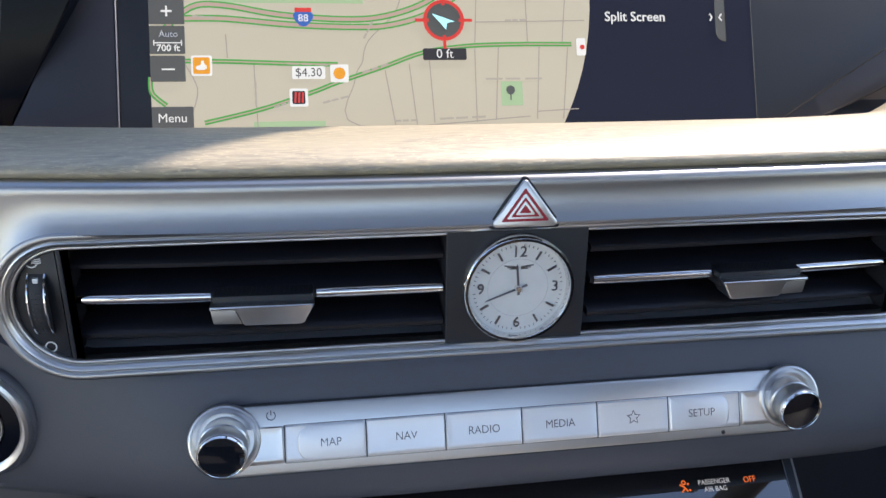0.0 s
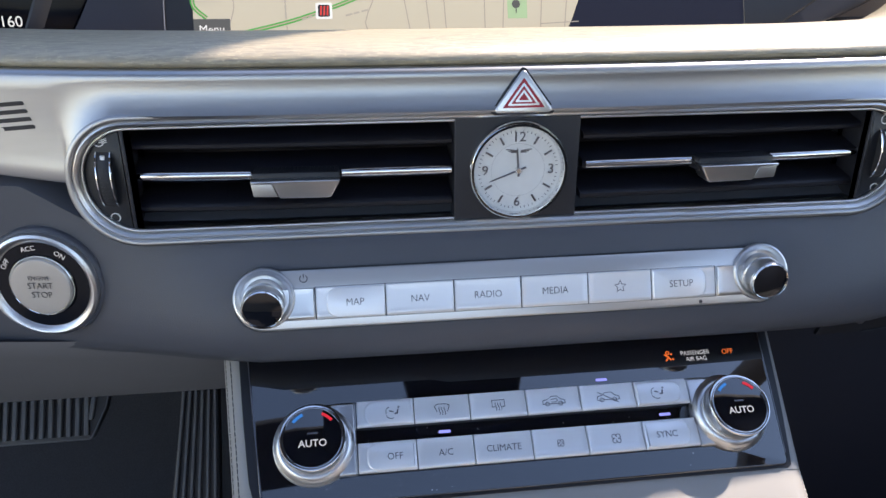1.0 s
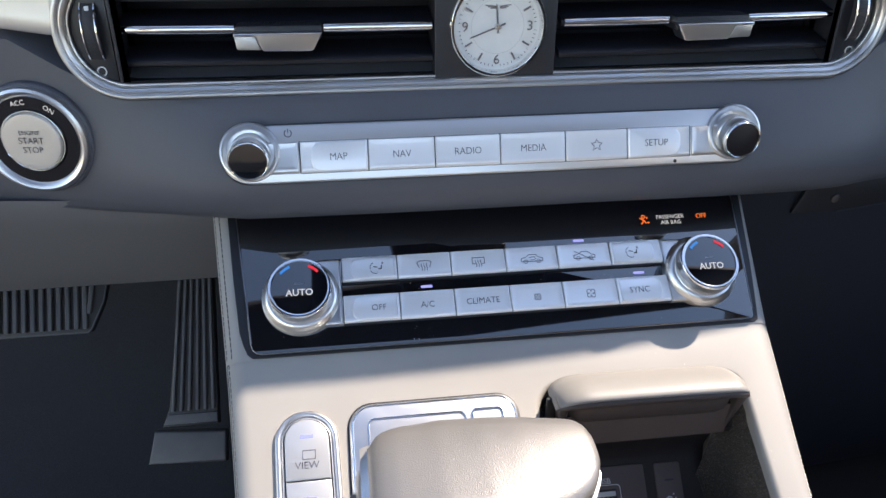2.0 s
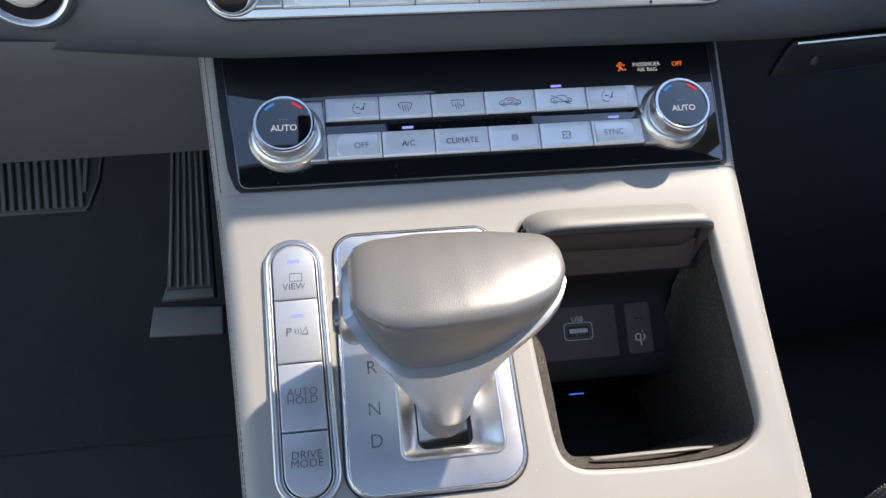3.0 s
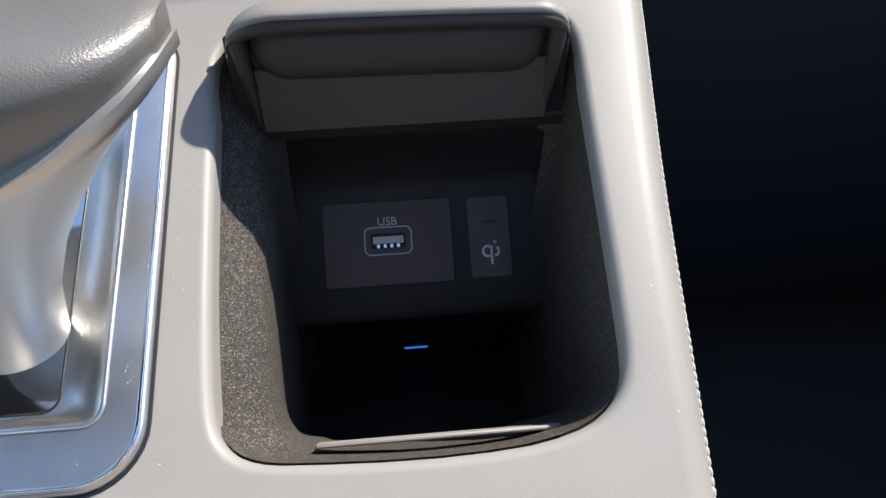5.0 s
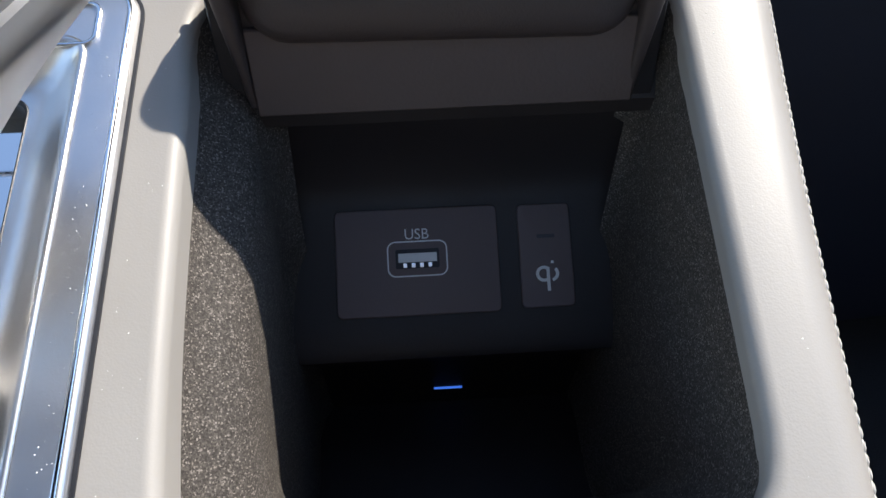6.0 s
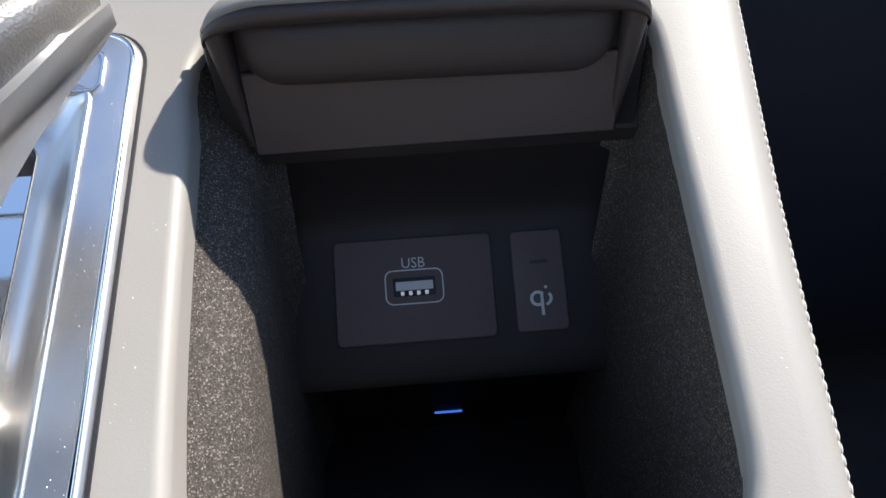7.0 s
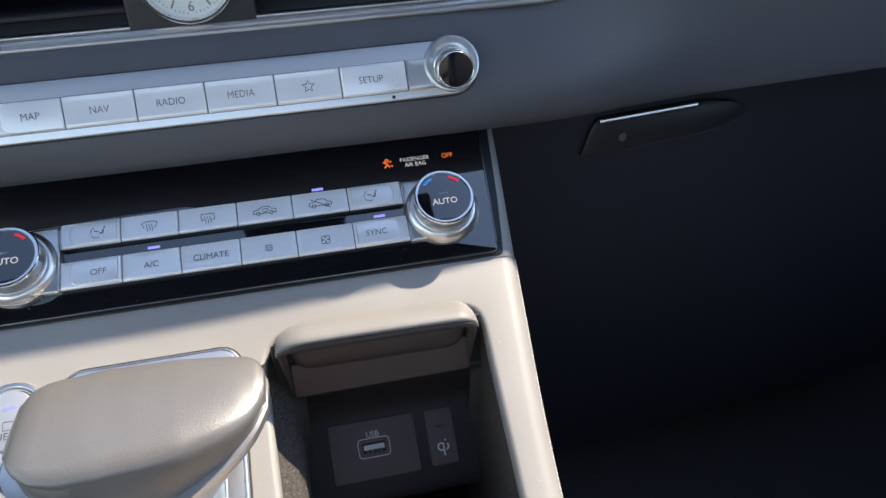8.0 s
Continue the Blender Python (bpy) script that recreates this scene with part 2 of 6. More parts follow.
def loft(rings, closed=True, caps=(True, True), bm=None):
    bm = bm or bmesh.new()
    rows = [[bm.verts.new(p) for p in r] for r in rings]
    n = len(rows[0])
    for a, b in zip(rows, rows[1:]):
        for i in range(n if closed else n - 1):
            j = (i + 1) % n
            bm.faces.new((a[i], a[j], b[j], b[i]))
    if caps[0]:
        bm.faces.new(list(reversed(rows[0])))
    if caps[1]:
        bm.faces.new(rows[-1])
    return bm


def rrect(x0, x1, y0, y1, r, n=6):
    """A rounded rectangle; r is one radius or four (lower left, lower right, upper right, upper left)."""
    rs = r if isinstance(r, (tuple, list)) else (r,) * 4
    out = []
    for (cx, cy, a0), q in zip(((x0 + rs[0], y0 + rs[0], 180), (x1 - rs[1], y0 + rs[1], 270), (x1 - rs[2], y1 - rs[2], 0), (x0 + rs[3], y1 - rs[3], 90)), rs):
        for k in range(n + 1):
            a = radians(a0 + 90 * k / n)
            out.append((cx + q * math.cos(a), cy + q * math.sin(a)))
    return out


def inset(outline, d):
    """The outline moved inwards by d (it runs anticlockwise)."""
    out, n = [], len(outline)
    for i in range(n):
        p, a, b = Vector(outline[i]), Vector(outline[i - 1]), Vector(outline[(i + 1) % n])
        e, f = (p - a), (b - p)
        if e.length < 1e-9:
            e = f
        if f.length < 1e-9:
            f = e
        e.normalize(), f.normalize()
        na, nb = Vector((-e.y, e.x)), Vector((-f.y, f.x))
        k = na + nb
        k = k / max(0.35, k.dot(na)) if k.length > 1e-6 else na
        out.append(tuple(p + k * d))
    return out


def slab(outline, z0, z1, r=0.0006, seg=3, bm=None, foot=True):
    """An outline raised from z0 to z1, its upper edge rounded by r."""
    rings = []
    if foot:
        rings.append([(x, y, z0) for x, y in outline])
    for k in range(seg + 1):
        a = math.pi / 2 * k / seg
        ring = inset(outline, r * (1 - math.cos(a)))
        rings.append([(x, y, z1 - r + r * math.sin(a)) for x, y in ring])
    return loft(rings, True, (foot, True), bm)


def box(x0, x1, y0, y1, z0, z1, r=0.001, seg=2, bm=None):
    own = bmesh.new()
    bmesh.ops.create_cube(own, size=1)
    for v in own.verts:
        v.co = ((x0 + x1) / 2 + v.co.x * (x1 - x0), (y0 + y1) / 2 + v.co.y * (y1 - y0), (z0 + z1) / 2 + v.co.z * (z1 - z0))
    if r:
        bmesh.ops.bevel(own, geom=own.edges[:], offset=r, segments=seg, affect="EDGES", profile=0.5)
    return own


def lathe(profile, n=48, cx=0.0, cy=0.0, z=0.0, caps=(True, True), bm=None):
    """Turns (radius, height) about the z axis."""
    rings = [[(cx + r * math.cos(2 * math.pi * k / n), cy + r * math.sin(2 * math.pi * k / n), z + h) for k in range(n)] for r, h in profile]
    return loft(rings, True, caps, bm)


def ringed(outline, width, z0, z1, r=0.0006, bm=None):
    """A flat ring: the outline and its inset, with rounded shoulders."""
    rr = r
    loops = [(0.0, z0), (0.0, z1 - rr), (rr * 0.3, z1 - rr * 0.3), (rr, z1), (width - rr, z1), (width - rr * 0.3, z1 - rr * 0.3), (width, z1 - rr), (width, z0)]
    rings = [[(x, y, z) for x, y in inset(outline, d)] for d, z in loops]
    bm = loft(rings, True, (False, False), bm)
    return bm


def stroke(pts, width, z, h=0.00012, bm=None, closed=False):
    """A raised line of even width through points."""
    bm = bm or bmesh.new()
    n = len(pts)
    left, right = [], []
    for i in range(n):
        p = Vector(pts[i])
        a = Vector(pts[i - 1]) if (i or closed) else p
        b = Vector(pts[(i + 1) % n]) if (i < n - 1 or closed) else p
        e, f = p - a, b - p
        if e.length < 1e-9:
            e = f
        if f.length < 1e-9:
            f = e
        e.normalize(), f.normalize()
        na, nb = Vector((-e.y, e.x)), Vector((-f.y, f.x))
        k = na + nb
        k = k / max(0.5, k.dot(na)) if k.length > 1e-6 else na
        left.append(p + k * width / 2)
        right.append(p - k * width / 2)
    lo = [[bm.verts.new((*q, z)) for q in s] for s in (left, right)]
    hi = [[bm.verts.new((*q, z + h)) for q in s] for s in (left, right)]
    for i in range(n if closed else n - 1):
        j = (i + 1) % n
        bm.faces.new((hi[0][i], hi[1][i], hi[1][j], hi[0][j]))
        bm.faces.new((hi[0][i], hi[0][j], lo[0][j], lo[0][i]))
        bm.faces.new((hi[1][j], hi[1][i], lo[1][i], lo[1][j]))
    return bm


def arc(cx, cy, r, a0, a1, n=16, ry=None):
    ry = ry or r
    return [(cx + r * math.cos(radians(a0 + (a1 - a0) * k / n)), cy + ry * math.sin(radians(a0 + (a1 - a0) * k / n))) for k in range(n + 1)]


def tube(pts, r, n=8, bm=None, closed=False, flat=1.0):
    """A round bar along points in space."""
    pts = [Vector(p) for p in pts]
    rings, m = [], len(pts)
    for i, p in enumerate(pts):
        a = pts[i - 1] if (i or closed) else p
        b = pts[(i + 1) % m] if (i < m - 1 or closed) else p
        d = (b - a).normalized()
        s = d.cross(Vector((0, 0, 1)))
        if s.length < 1e-4:
            s = d.cross(Vector((0, 1, 0)))
        s.normalize()
        t = s.cross(d)
        rings.append([tuple(p + s * r * math.cos(2 * math.pi * k / n) + t * r * flat * math.sin(2 * math.pi * k / n)) for k in range(n)])
    if closed:
        rings.append(rings[0])
    return loft(rings, True, (not closed, not closed), bm)


def lettering(body, size, parent, material, x, y, z, name="lettering", wide=1.0, turn=0.0, depth=0.00006, label="", bold=0.0, m=None, bent=False, line=0.75):
    """Words in the built-in font, centred at x, y."""
    cu = bpy.data.curves.new(name, "FONT")
    cu.body = body
    cu.size = size
    cu.align_x, cu.align_y = "CENTER", "CENTER"
    cu.extrude = depth
    cu.offset = bold
    cu.resolution_u = 3
    cu.space_line = line
    tmp = bpy.data.objects.new(name, cu)
    scene.collection.objects.link(tmp)
    bpy.context.view_layer.update()
    me = bpy.data.meshes.new_from_object(tmp.evaluated_get(bpy.context.evaluated_depsgraph_get()))
    bpy.data.objects.remove(tmp)
    me.transform((m or Matrix()) @ Matrix.Translation((x, y, z)) @ pose(0, 0, 0, 0, 0, turn) @ Matrix.Diagonal((wide, 1, 1, 1)))
    me.materials.clear()
    bm = bmesh.new()
    bm.from_mesh(me)
    bpy.data.meshes.remove(me)
    return part(name, bm, material, parent, label or f'the word "{body}"'.replace("\n", " "), smooth=0, bent=bent)


def merge(*bms):
    out = bmesh.new()
    for b in bms:
        me = bpy.data.meshes.new("tmp")
        b.to_mesh(me)
        b.free()
        out.from_mesh(me)
        bpy.data.meshes.remove(me)
    return out


def lerp(table, x):
    """Straight lines through (x, value) rows."""
    if x <= table[0][0]:
        return table[0][1]
    for (a, p), (b, q) in zip(table, table[1:]):
        if x <= b:
            return p + (q - p) * (x - a) / (b - a)
    return table[-1][1]


# ---- the closed cabin: floor, roof, doors, windscreen frame ----
def shell(name, x0, x1, y0, y1, z0, z1, material, label, category):
    return single(name, box(x0, x1, y0, y1, z0, z1, 0.004), material, label, category, "structure")


shell("floor", -0.80, 0.80, -1.60, 1.00, -0.03, 0.05, CARPET, "black carpet of the car floor, dusty", "floor")
# Unseen roof pieces, spaced to shape the sky light and the panel's reflections.
shell("ceiling", -0.62, 0.62, -1.10, -0.66, 1.12, 1.16, HEADLINER, "warm grey cloth headliner behind the open roof", "ceiling")
# Added dark bar that the gloss panel mirrors.
shell("trim", -0.62, 0.62, -0.44, -0.24, 1.12, 1.16, HEADDARK, "unseen dark header added for a dark reflection in the panel", "trim")
for q in (-0.62, 0.57):
    shell("trim", q, q + 0.05, -0.66, -0.44, 1.12, 1.16, HEADLINER, "warm grey cloth roof rail", "trim")
shell("wall_south", -0.72, 0.72, -1.60, -1.50, 0.0, 0.72, HEADLINER, "warm grey rear seat wall that closes the cabin", "wall")
shell("wall_east", 0.80, 0.86, -1.60, 1.00, 0.0, 0.62, BLACKP, "dark door trim below the side window", "wall")
shell("wall_north", -0.84, 0.84, 0.95, 1.00, 0.0, 0.62, BLACKP, "dark bulkhead at the end of the footwell", "wall")
for side in (-1, 1):
    for y0, y1, z1 in ((0.62, -0.26, 1.12), (-0.62, -0.66, 1.12), (-1.50, -1.08, 1.12)):
        b = tube([(side * 0.78, y0, 0.70), (side * 0.62, y1, z1 + 0.02)], 0.035, 10)
        single("trim", b, HEADLINER, "roof pillar with cloth trim", "pillar", "structure")
single("ground", box(-60, 60, -60, 60, -0.42, -0.40, 0), mat("pale_concrete", (0.150, 0.146, 0.140), 0.9, vary=0.15, vscale=0.5, bump=0.3, bscale=30), "sunlit pale concrete around the car", "ground", "structure", smooth=0)
# Out of view: housing shades the wooden top, wide stem darkens the panel's reflection.
mirror = thing("rear_view_mirror", pose(0.03, 0.1845, 1.02), "unseen dark rear view mirror placed to shade the wooden top", "mirror")
part("housing", box(-0.115, 0.115, -0.014, 0.014, -0.070, 0.070, 0.014, 3), BLACKP, mirror)
part("stem", box(-0.13, 0.13, -0.52, -0.28, 0.075, 0.10, 0.012, 2), BLACKP, mirror)
part("arm", box(-0.03, 0.03, -0.30, 0.02, 0.06, 0.09, 0.010, 2), BLACKP, mirror)


# ---- dashboard: pad, silver band, wooden top ----
def dash_lip(x):
    return 0.5215 - 0.018 * max(0.0, x - 0.05)


PADROW = [(0.030, 0.600), (0.004, 0.590), (-0.0075, 0.5865), (-0.0120, 0.5805), (-0.0178, 0.5715), (-0.0226, 0.5625), (-0.0275, 0.5530),
          (-0.0305, 0.5450), (-0.0310, 0.5380), (-0.0290, 0.5310), (-0.0240, 0.5250), (-0.0160, 0.5215), (-0.0050, 0.5200), (0.020, 0.5205), (0.090, 0.524)]


def dash_pad():
    rings = []
    for k in range(61):
        x = -0.75 + 1.5 * k / 60
        a = abs(x)
        lift = 0.026 * min(1, max(0, (a - 0.196) / 0.012))
        flat = min(1.0, max(0.0, (a - (0.19 if x > 0 else 0.13)) / 0.10))
        drop = dash_lip(x) - 0.5215
        ring = []
        for i, (y, z) in enumerate(PADROW):
            if i == 0:
                z += lift
            elif i == 1:
                z += lift
            elif i == 2:
                z += lift * 0.9
            elif i == 3:
                z += lift * 0.5
            y2 = y + flat * 0.95 * max(0, -0.004 - y) + bend(x)
            ring.append((x, y2, z + drop * min(1, max(0, (0.57 - z) / 0.05))))
        rings.append(ring)
    return loft(rings, False, (False, False))


dashboard = thing("dashboard", pose(0, 0, 0), "dark navy dashboard with a silver band and wooden top", "dashboard")
part("pad", dash_pad(), PAD, dashboard, "dark soft lower dash pad")


def ring_edge(a):
    """The upper edge of the air outlet's frame, by distance from the middle."""
    a = abs(a - 0.0015)
    if a < 0.176:
        return 0.6425
    if a < 0.2035:
        return 0.6145 + 0.028 * math.sqrt(max(0.0, 1 - ((a - 0.176) / 0.0275) ** 2))
    return 0.6120 + 0.12 * (a - 0.2035)


def silver_band():
    xs = sorted(set([round(-0.60 + 1.2 * k / 120, 4) for k in range(121)] + [s * (0.0015 + 0.176 + 0.0275 * math.sin(radians(q))) for s in (-1, 1) for q in range(0, 91, 5)]))
    rings = []
    for x in xs:
        lo, hi = ring_edge(x), 0.6618
        ring = [(x, 0.012, hi - 0.001), (x, 0.0044, hi), (x, 0.0026, hi - 0.0005), (x, 0.0010, hi - 0.0013), (x, 0.0, hi - 0.0028)]
        amp = 0.0014 * (1 - min(1.0, max(0.0, (abs(x) - 0.165) / 0.07)) ** 2 * 0.85)
        for k in range(1, 8):
            s = k / 8
            z = hi - 0.0028 + (lo + 0.0012 - hi + 0.0028) * s
            ring.append((x, amp * math.sin(math.pi * s) - 0.0045 * s, z))
        ring += [(x, -0.0050, lo + 0.0010), (x, -0.0046, lo), (x, 0.010, lo - 0.0005)]
        rings.append([(q[0], q[1] + bend(q[0]), q[2]) for q in ring])
    return loft(rings, False, (False, False))


part("silver_band", silver_band(), BRUSHED, dashboard, "brushed silver metal band across the dash")


def band_y(x, z):
    """The face of the silver band."""
    hi, lo = 0.6600, ring_edge(x) + 0.0012
    q = min(1.0, max(0.0, (hi - z) / (hi - lo)))
    amp = 0.0014 * (1 - min(1.0, max(0.0, (abs(x) - 0.165) / 0.07)) ** 2 * 0.85)
    return amp * math.sin(math.pi * q) - 0.0045 * q + bend(x)


for k in range(4):
    z = 0.6462 - 0.0035 * k
    o = rrect(-0.2600, -0.2150 + 0.0009 * k, z - 0.0009, z + 0.0009, (0.0008, 0.0003, 0.0012, 0.0008), 4)
    o = [(x, q + 0.10 * (x + 0.2300)) for x, q in o]
    rows = [[(x, band_y(x, q) + d, q) for x, q in o] for d in (0.004, -0.0003)]
    part("slot", loft(rows), BLACKP, dashboard, "narrow black speaker slot")


def wooden_top():
    prof = [(0.010, 0.6605), (0.0054, 0.6614), (0.0038, 0.6626), (0.0034, 0.6642), (0.0041, 0.6657), (0.0060, 0.6671), (0.0095, 0.6684), (0.0145, 0.6693), (0.0210, 0.6698), (0.0330, 0.6699),
            (0.0480, 0.6678), (0.0640, 0.6630), (0.0800, 0.6550), (0.0930, 0.6480), (0.1000, 0.6400), (0.1000, 0.6300)]
    rings = []
    for k in range(81):
        x = -0.60 + 1.2 * k / 80
        rise = 0.10 * max(0.0, x - 0.15) ** 1.5 + 8.0 * min(0.06, max(0.0, x - 0.20)) ** 2
        rings.append([(x, y + bend(x), z + rise * min(1, y / 0.05)) for y, z in prof])
    return loft(rings, False, (False, False))


part("wooden_top", wooden_top(), WOOD, dashboard, "open pore brown wood top")
o = rrect(-0.70, 0.70, 0.098, 0.80, 0.02, 4)
part("upper_deck", slab(o, 0.56, 0.652, 0.01, bm=None), PAD, dashboard, "dark soft upper dash")
part("deck_brow", box(-0.74, 0.74, 0.10, 0.86, 0.45, 0.57, 0.01), PAD, dashboard)


# ---- hazard switch ----
hazard = thing("hazard_switch", plane(0.0012, -0.0021, 0.6504, 75.5), "triangular silver hazard switch with red triangle print", "switch")


def tri(r, cy=0.0, q=0.0):
    pts = []
    for a in (210, 330, 90):
        c = Vector((r * math.cos(radians(a)) * 1.10, cy + r * math.sin(radians(a)) * 0.86))
        for s in (-60, -30, 0, 30, 60):
            pts.append((c.x + q * math.cos(radians(a + s)), c.y + q * math.sin(radians(a + s))))
    return pts


part("surround", slab(tri(0.0133, -0.0022, 0.0018), -0.007, 0.0004, 0.0002), BLACKP, hazard)
part("button", slab(tri(0.0122, -0.0022, 0.0015), -0.004, 0.0012, 0.0007), SILVER, hazard)
for a, b in ((0.0096, 0.0073), (0.0055, 0.0037)):
    m = bmesh.new()
    o1, o2 = tri(a, -0.0022, 0.0003), tri(b, -0.0022, 0.0003)
    loft([[(x, y, 0.0012) for x, y in o1], [(x, y, 0.00135) for x, y in o1], [(x, y, 0.00135) for x, y in o2], [(x, y, 0.0012) for x, y in o2]], True, (False, False), m)
    part("red_triangle", m, RED, hazard)
part("red_core", slab(tri(0.0022, -0.0022, 0.0002), 0.0012, 0.00135, 0.00005, 1), RED, hazard)


# ---- the air outlets ----
vent = thing("air_vent", FV, "wide dark air vent with a chrome frame and silver tabs", "air vent")
STAD = rrect(-0.2015, 0.2015, -0.0283, 0.0278, 0.0272, 12)


def half_round(outline, width, z0, h, n=6):
    rings = []
    for k in range(n + 1):
        a = math.pi * k / n
        rings.append([(x, y, z0 + h * math.sin(a)) for x, y in inset(outline, width * (1 - math.cos(a)) / 2)])
    rings.append([(x, y, z0 - 0.004) for x, y in inset(outline, width)])
    rings.insert(0, [(x, y, z0 - 0.004) for x, y in outline])
    return loft(rings, True, (False, False))


part("outer_frame", half_round(inset(STAD, -0.0024), 0.0032, 0.0020, 0.0012), BRUSHED, vent, "satin silver outer frame", bent=True)
part("frame", half_round(STAD, 0.0036, 0.0000, 0.0026), SILVER, vent, "bright satin silver frame", bent=True)
part("inner_frame", half_round(inset(STAD, 0.0036), 0.0016, -0.0008, 0.0010), SILVER, vent, bent=True)


def vent_well():
    o = inset(STAD, 0.0050)
    return loft([[(x, y, 0.0) for x, y in o], [(x, y, -0.045) for x, y in o]], True, (False, True))


part("well", vent_well(), VENTDARK, vent, bent=True)
for s in (-1, 1):
    x0, x1 = sorted((s * 0.1965, s * 0.1785))
    rs = (0.0225, 0.0004, 0.0004, 0.0225) if s < 0 else (0.0004, 0.0225, 0.0225, 0.0004)
    part("end_plate", slab(rrect(x0, x1, -0.0232, 0.0228, rs, 8), -0.02, -0.0016, 0.0005), BLACKP, vent, bent=True)
    part("end_edge", box(*sorted((s * 0.1785, s * 0.1768)), -0.0230, 0.0226, -0.03, -0.0008, 0.0005), DARKBOX, vent, bent=True)
    wx = s * 0.1868
    rings = []
    for k in range(15):
        a = radians(-62 + 124 * k / 14)
        w = 0.0030
        yy, zz = 0.0002 + 0.0145 * math.sin(a), -0.0072 + 0.0098 * math.cos(a)
        rings.append([(wx - w, yy, zz), (wx - w * 0.7, yy, zz + 0.0006), (wx + w * 0.7, yy, zz + 0.0006), (wx + w, yy, zz), (wx + w, yy * 0.8, zz - 0.004), (wx - w, yy * 0.8, zz - 0.004)])
    wheel = part("thumb_wheel", loft(rings), RUBBER, vent, "ribbed black thumb wheel", bent=True)
    for e in (-1, 1):
        pts = [(wx + e * 0.0031, 0.0002 + 0.0147 * math.sin(radians(q)), -0.0072 + 0.0104 * math.cos(radians(q))) for q in range(-62, 63, 8)]
        part("wheel_rim", tube(pts, 0.00045, 6), CHROME, wheel, bent=True)
    bb = bmesh.new()
    for k in range(9):
        for j in range(3):
            a = radians(-40 + 8 * k)
            c = (wx + (j - 1) * 0.0014, 0.0002 + 0.0146 * math.sin(a), -0.0066 + 0.0102 * math.cos(a))
            bmesh.ops.create_icosphere(bb, subdivisions=1, radius=0.0003, matrix=Matrix.Translation(c))
    part("wheel_dots", bb, BLACKP, wheel, bent=True, kind="stuff")
    part("wheel_mark", box(wx - 0.0010, wx + 0.0010, 0.0096, 0.0116, -0.0008, 0.0008, 0.0003), WHITEP, wheel, bent=True)
    b = stroke(arc(wx + 0.0008, -0.0178, 0.0020, 0, 360, 24)[:-1], 0.0005, -0.0016, 0.00012, None, True)
    part("closed_mark", b, WHITEP, vent, "pale ring mark", bent=True)
    b = stroke(arc(wx - 0.0012, 0.0176, 0.0023, 60, 330, 18), 0.0005, -0.0016)
    for j in range(3):
        b = stroke([(wx - 0.0010 + 0.0006 * i, 0.0186 - 0.0008 * j + 0.00022 * math.sin(i * 1.4)) for i in range(7)], 0.00042, -0.0016, 0.00012, b)
    part("open_mark", b, WHITEP, vent, "pale airflow mark", bent=True)


def slat(x0, x1, y, z, depth=0.016, t=0.0011):
    rings = []
    for k in range(13):
        x = x0 + (x1 - x0) * k / 12
        rings.append([(x, y + t, z), (x, y + t * 0.3, z + 0.0010), (x, y - t * 0.6, z + 0.0008), (x, y - t, z), (x, y - t + 0.0045, z - depth), (x, y + t + 0.0045, z - depth)])
    return loft(rings)


for s in (-1, 1):
    x0, x1 = sorted((s * 0.1764, s * 0.0315))
    part("slat", slat(x0, x1, 0.0140, -0.0075, 0.018, 0.0016), VENTSLAT, vent, bent=True)
    part("slat", slat(x0, x1, -0.0150, -0.0065, 0.018, 0.0018), VENTSLAT, vent, bent=True)
    part("slat", slat(x0, x1, 0.0005, -0.0060, 0.018, 0.0018), VENTSLAT, vent, bent=True)
    hx = s * 0.1035 - (0.0 if s < 0 else -0.0035)
    for a, b in ((x0 + 0.0015, hx - 0.0205), (hx + 0.0205, x1 - 0.0005)):
        rings = []
        for k in range(9):
            x = a + (b - a) * k / 8
            w = 0.0021 if 0 < k < 8 else 0.0019
            rings.append([(x, 0.0004 + w * math.cos(q), -0.0052 + 0.0013 * math.sin(q)) for q in [2 * math.pi * i / 10 for i in range(10)]])
        part("slat_trim", loft(rings), CHROME, vent, "bright chrome strip", bent=True)
    # tab that moves the outlet: a ribbed black top and a silver lip
    tab = part("tab", box(hx - 0.0195, hx + 0.0195, -0.0038, 0.0030, -0.016, 0.0010, 0.0012), BLACKP, vent, "black tab with silver lip", bent=True)
    lip = [(-0.0200, 0.0003), (-0.0201, -0.0012), (-0.0110, -0.0013), (-0.0100, -0.0020), (-0.0080, -0.0070), (-0.0070, -0.0079), (0.0140, -0.0081), (0.0156, -0.0076), (0.0196, -0.0004), (0.0198, 0.0003)]
    step = [(-0.0199, -0.0010), (-0.0192, -0.0066), (-0.0186, -0.0072), (-0.0082, -0.0074), (-0.0104, -0.0016), (-0.0112, -0.0010)]
    for name, o, z, r, metal, text in (("tab_lip", lip, 0.0054, 0.0009, SILVER, "satin silver lip"), ("lip_step", step, 0.0044, 0.0004, BRUSHED, "recessed end of the lip")):
        o = [(hx - s * x, y) for x, y in (o if s < 0 else reversed(o))]
        part(name, slab(o, -0.006, z, r), metal, tab, text, bent=True)
    bb = bmesh.new()
    for i in range(20):
        for j in range(4):
            bmesh.ops.create_cone(bb, segments=4, radius1=0.0006, radius2=0.0002, depth=0.0004, cap_ends=True, matrix=Matrix.Translation((hx - 0.0175 + 0.00184 * i, 0.0030, -0.0085 + 0.0024 * j)) @ pose(0, 0, 0, -90, 0, 0))
    part("tab_ribs", bb, BLACKP, tab, bent=True, kind="stuff")
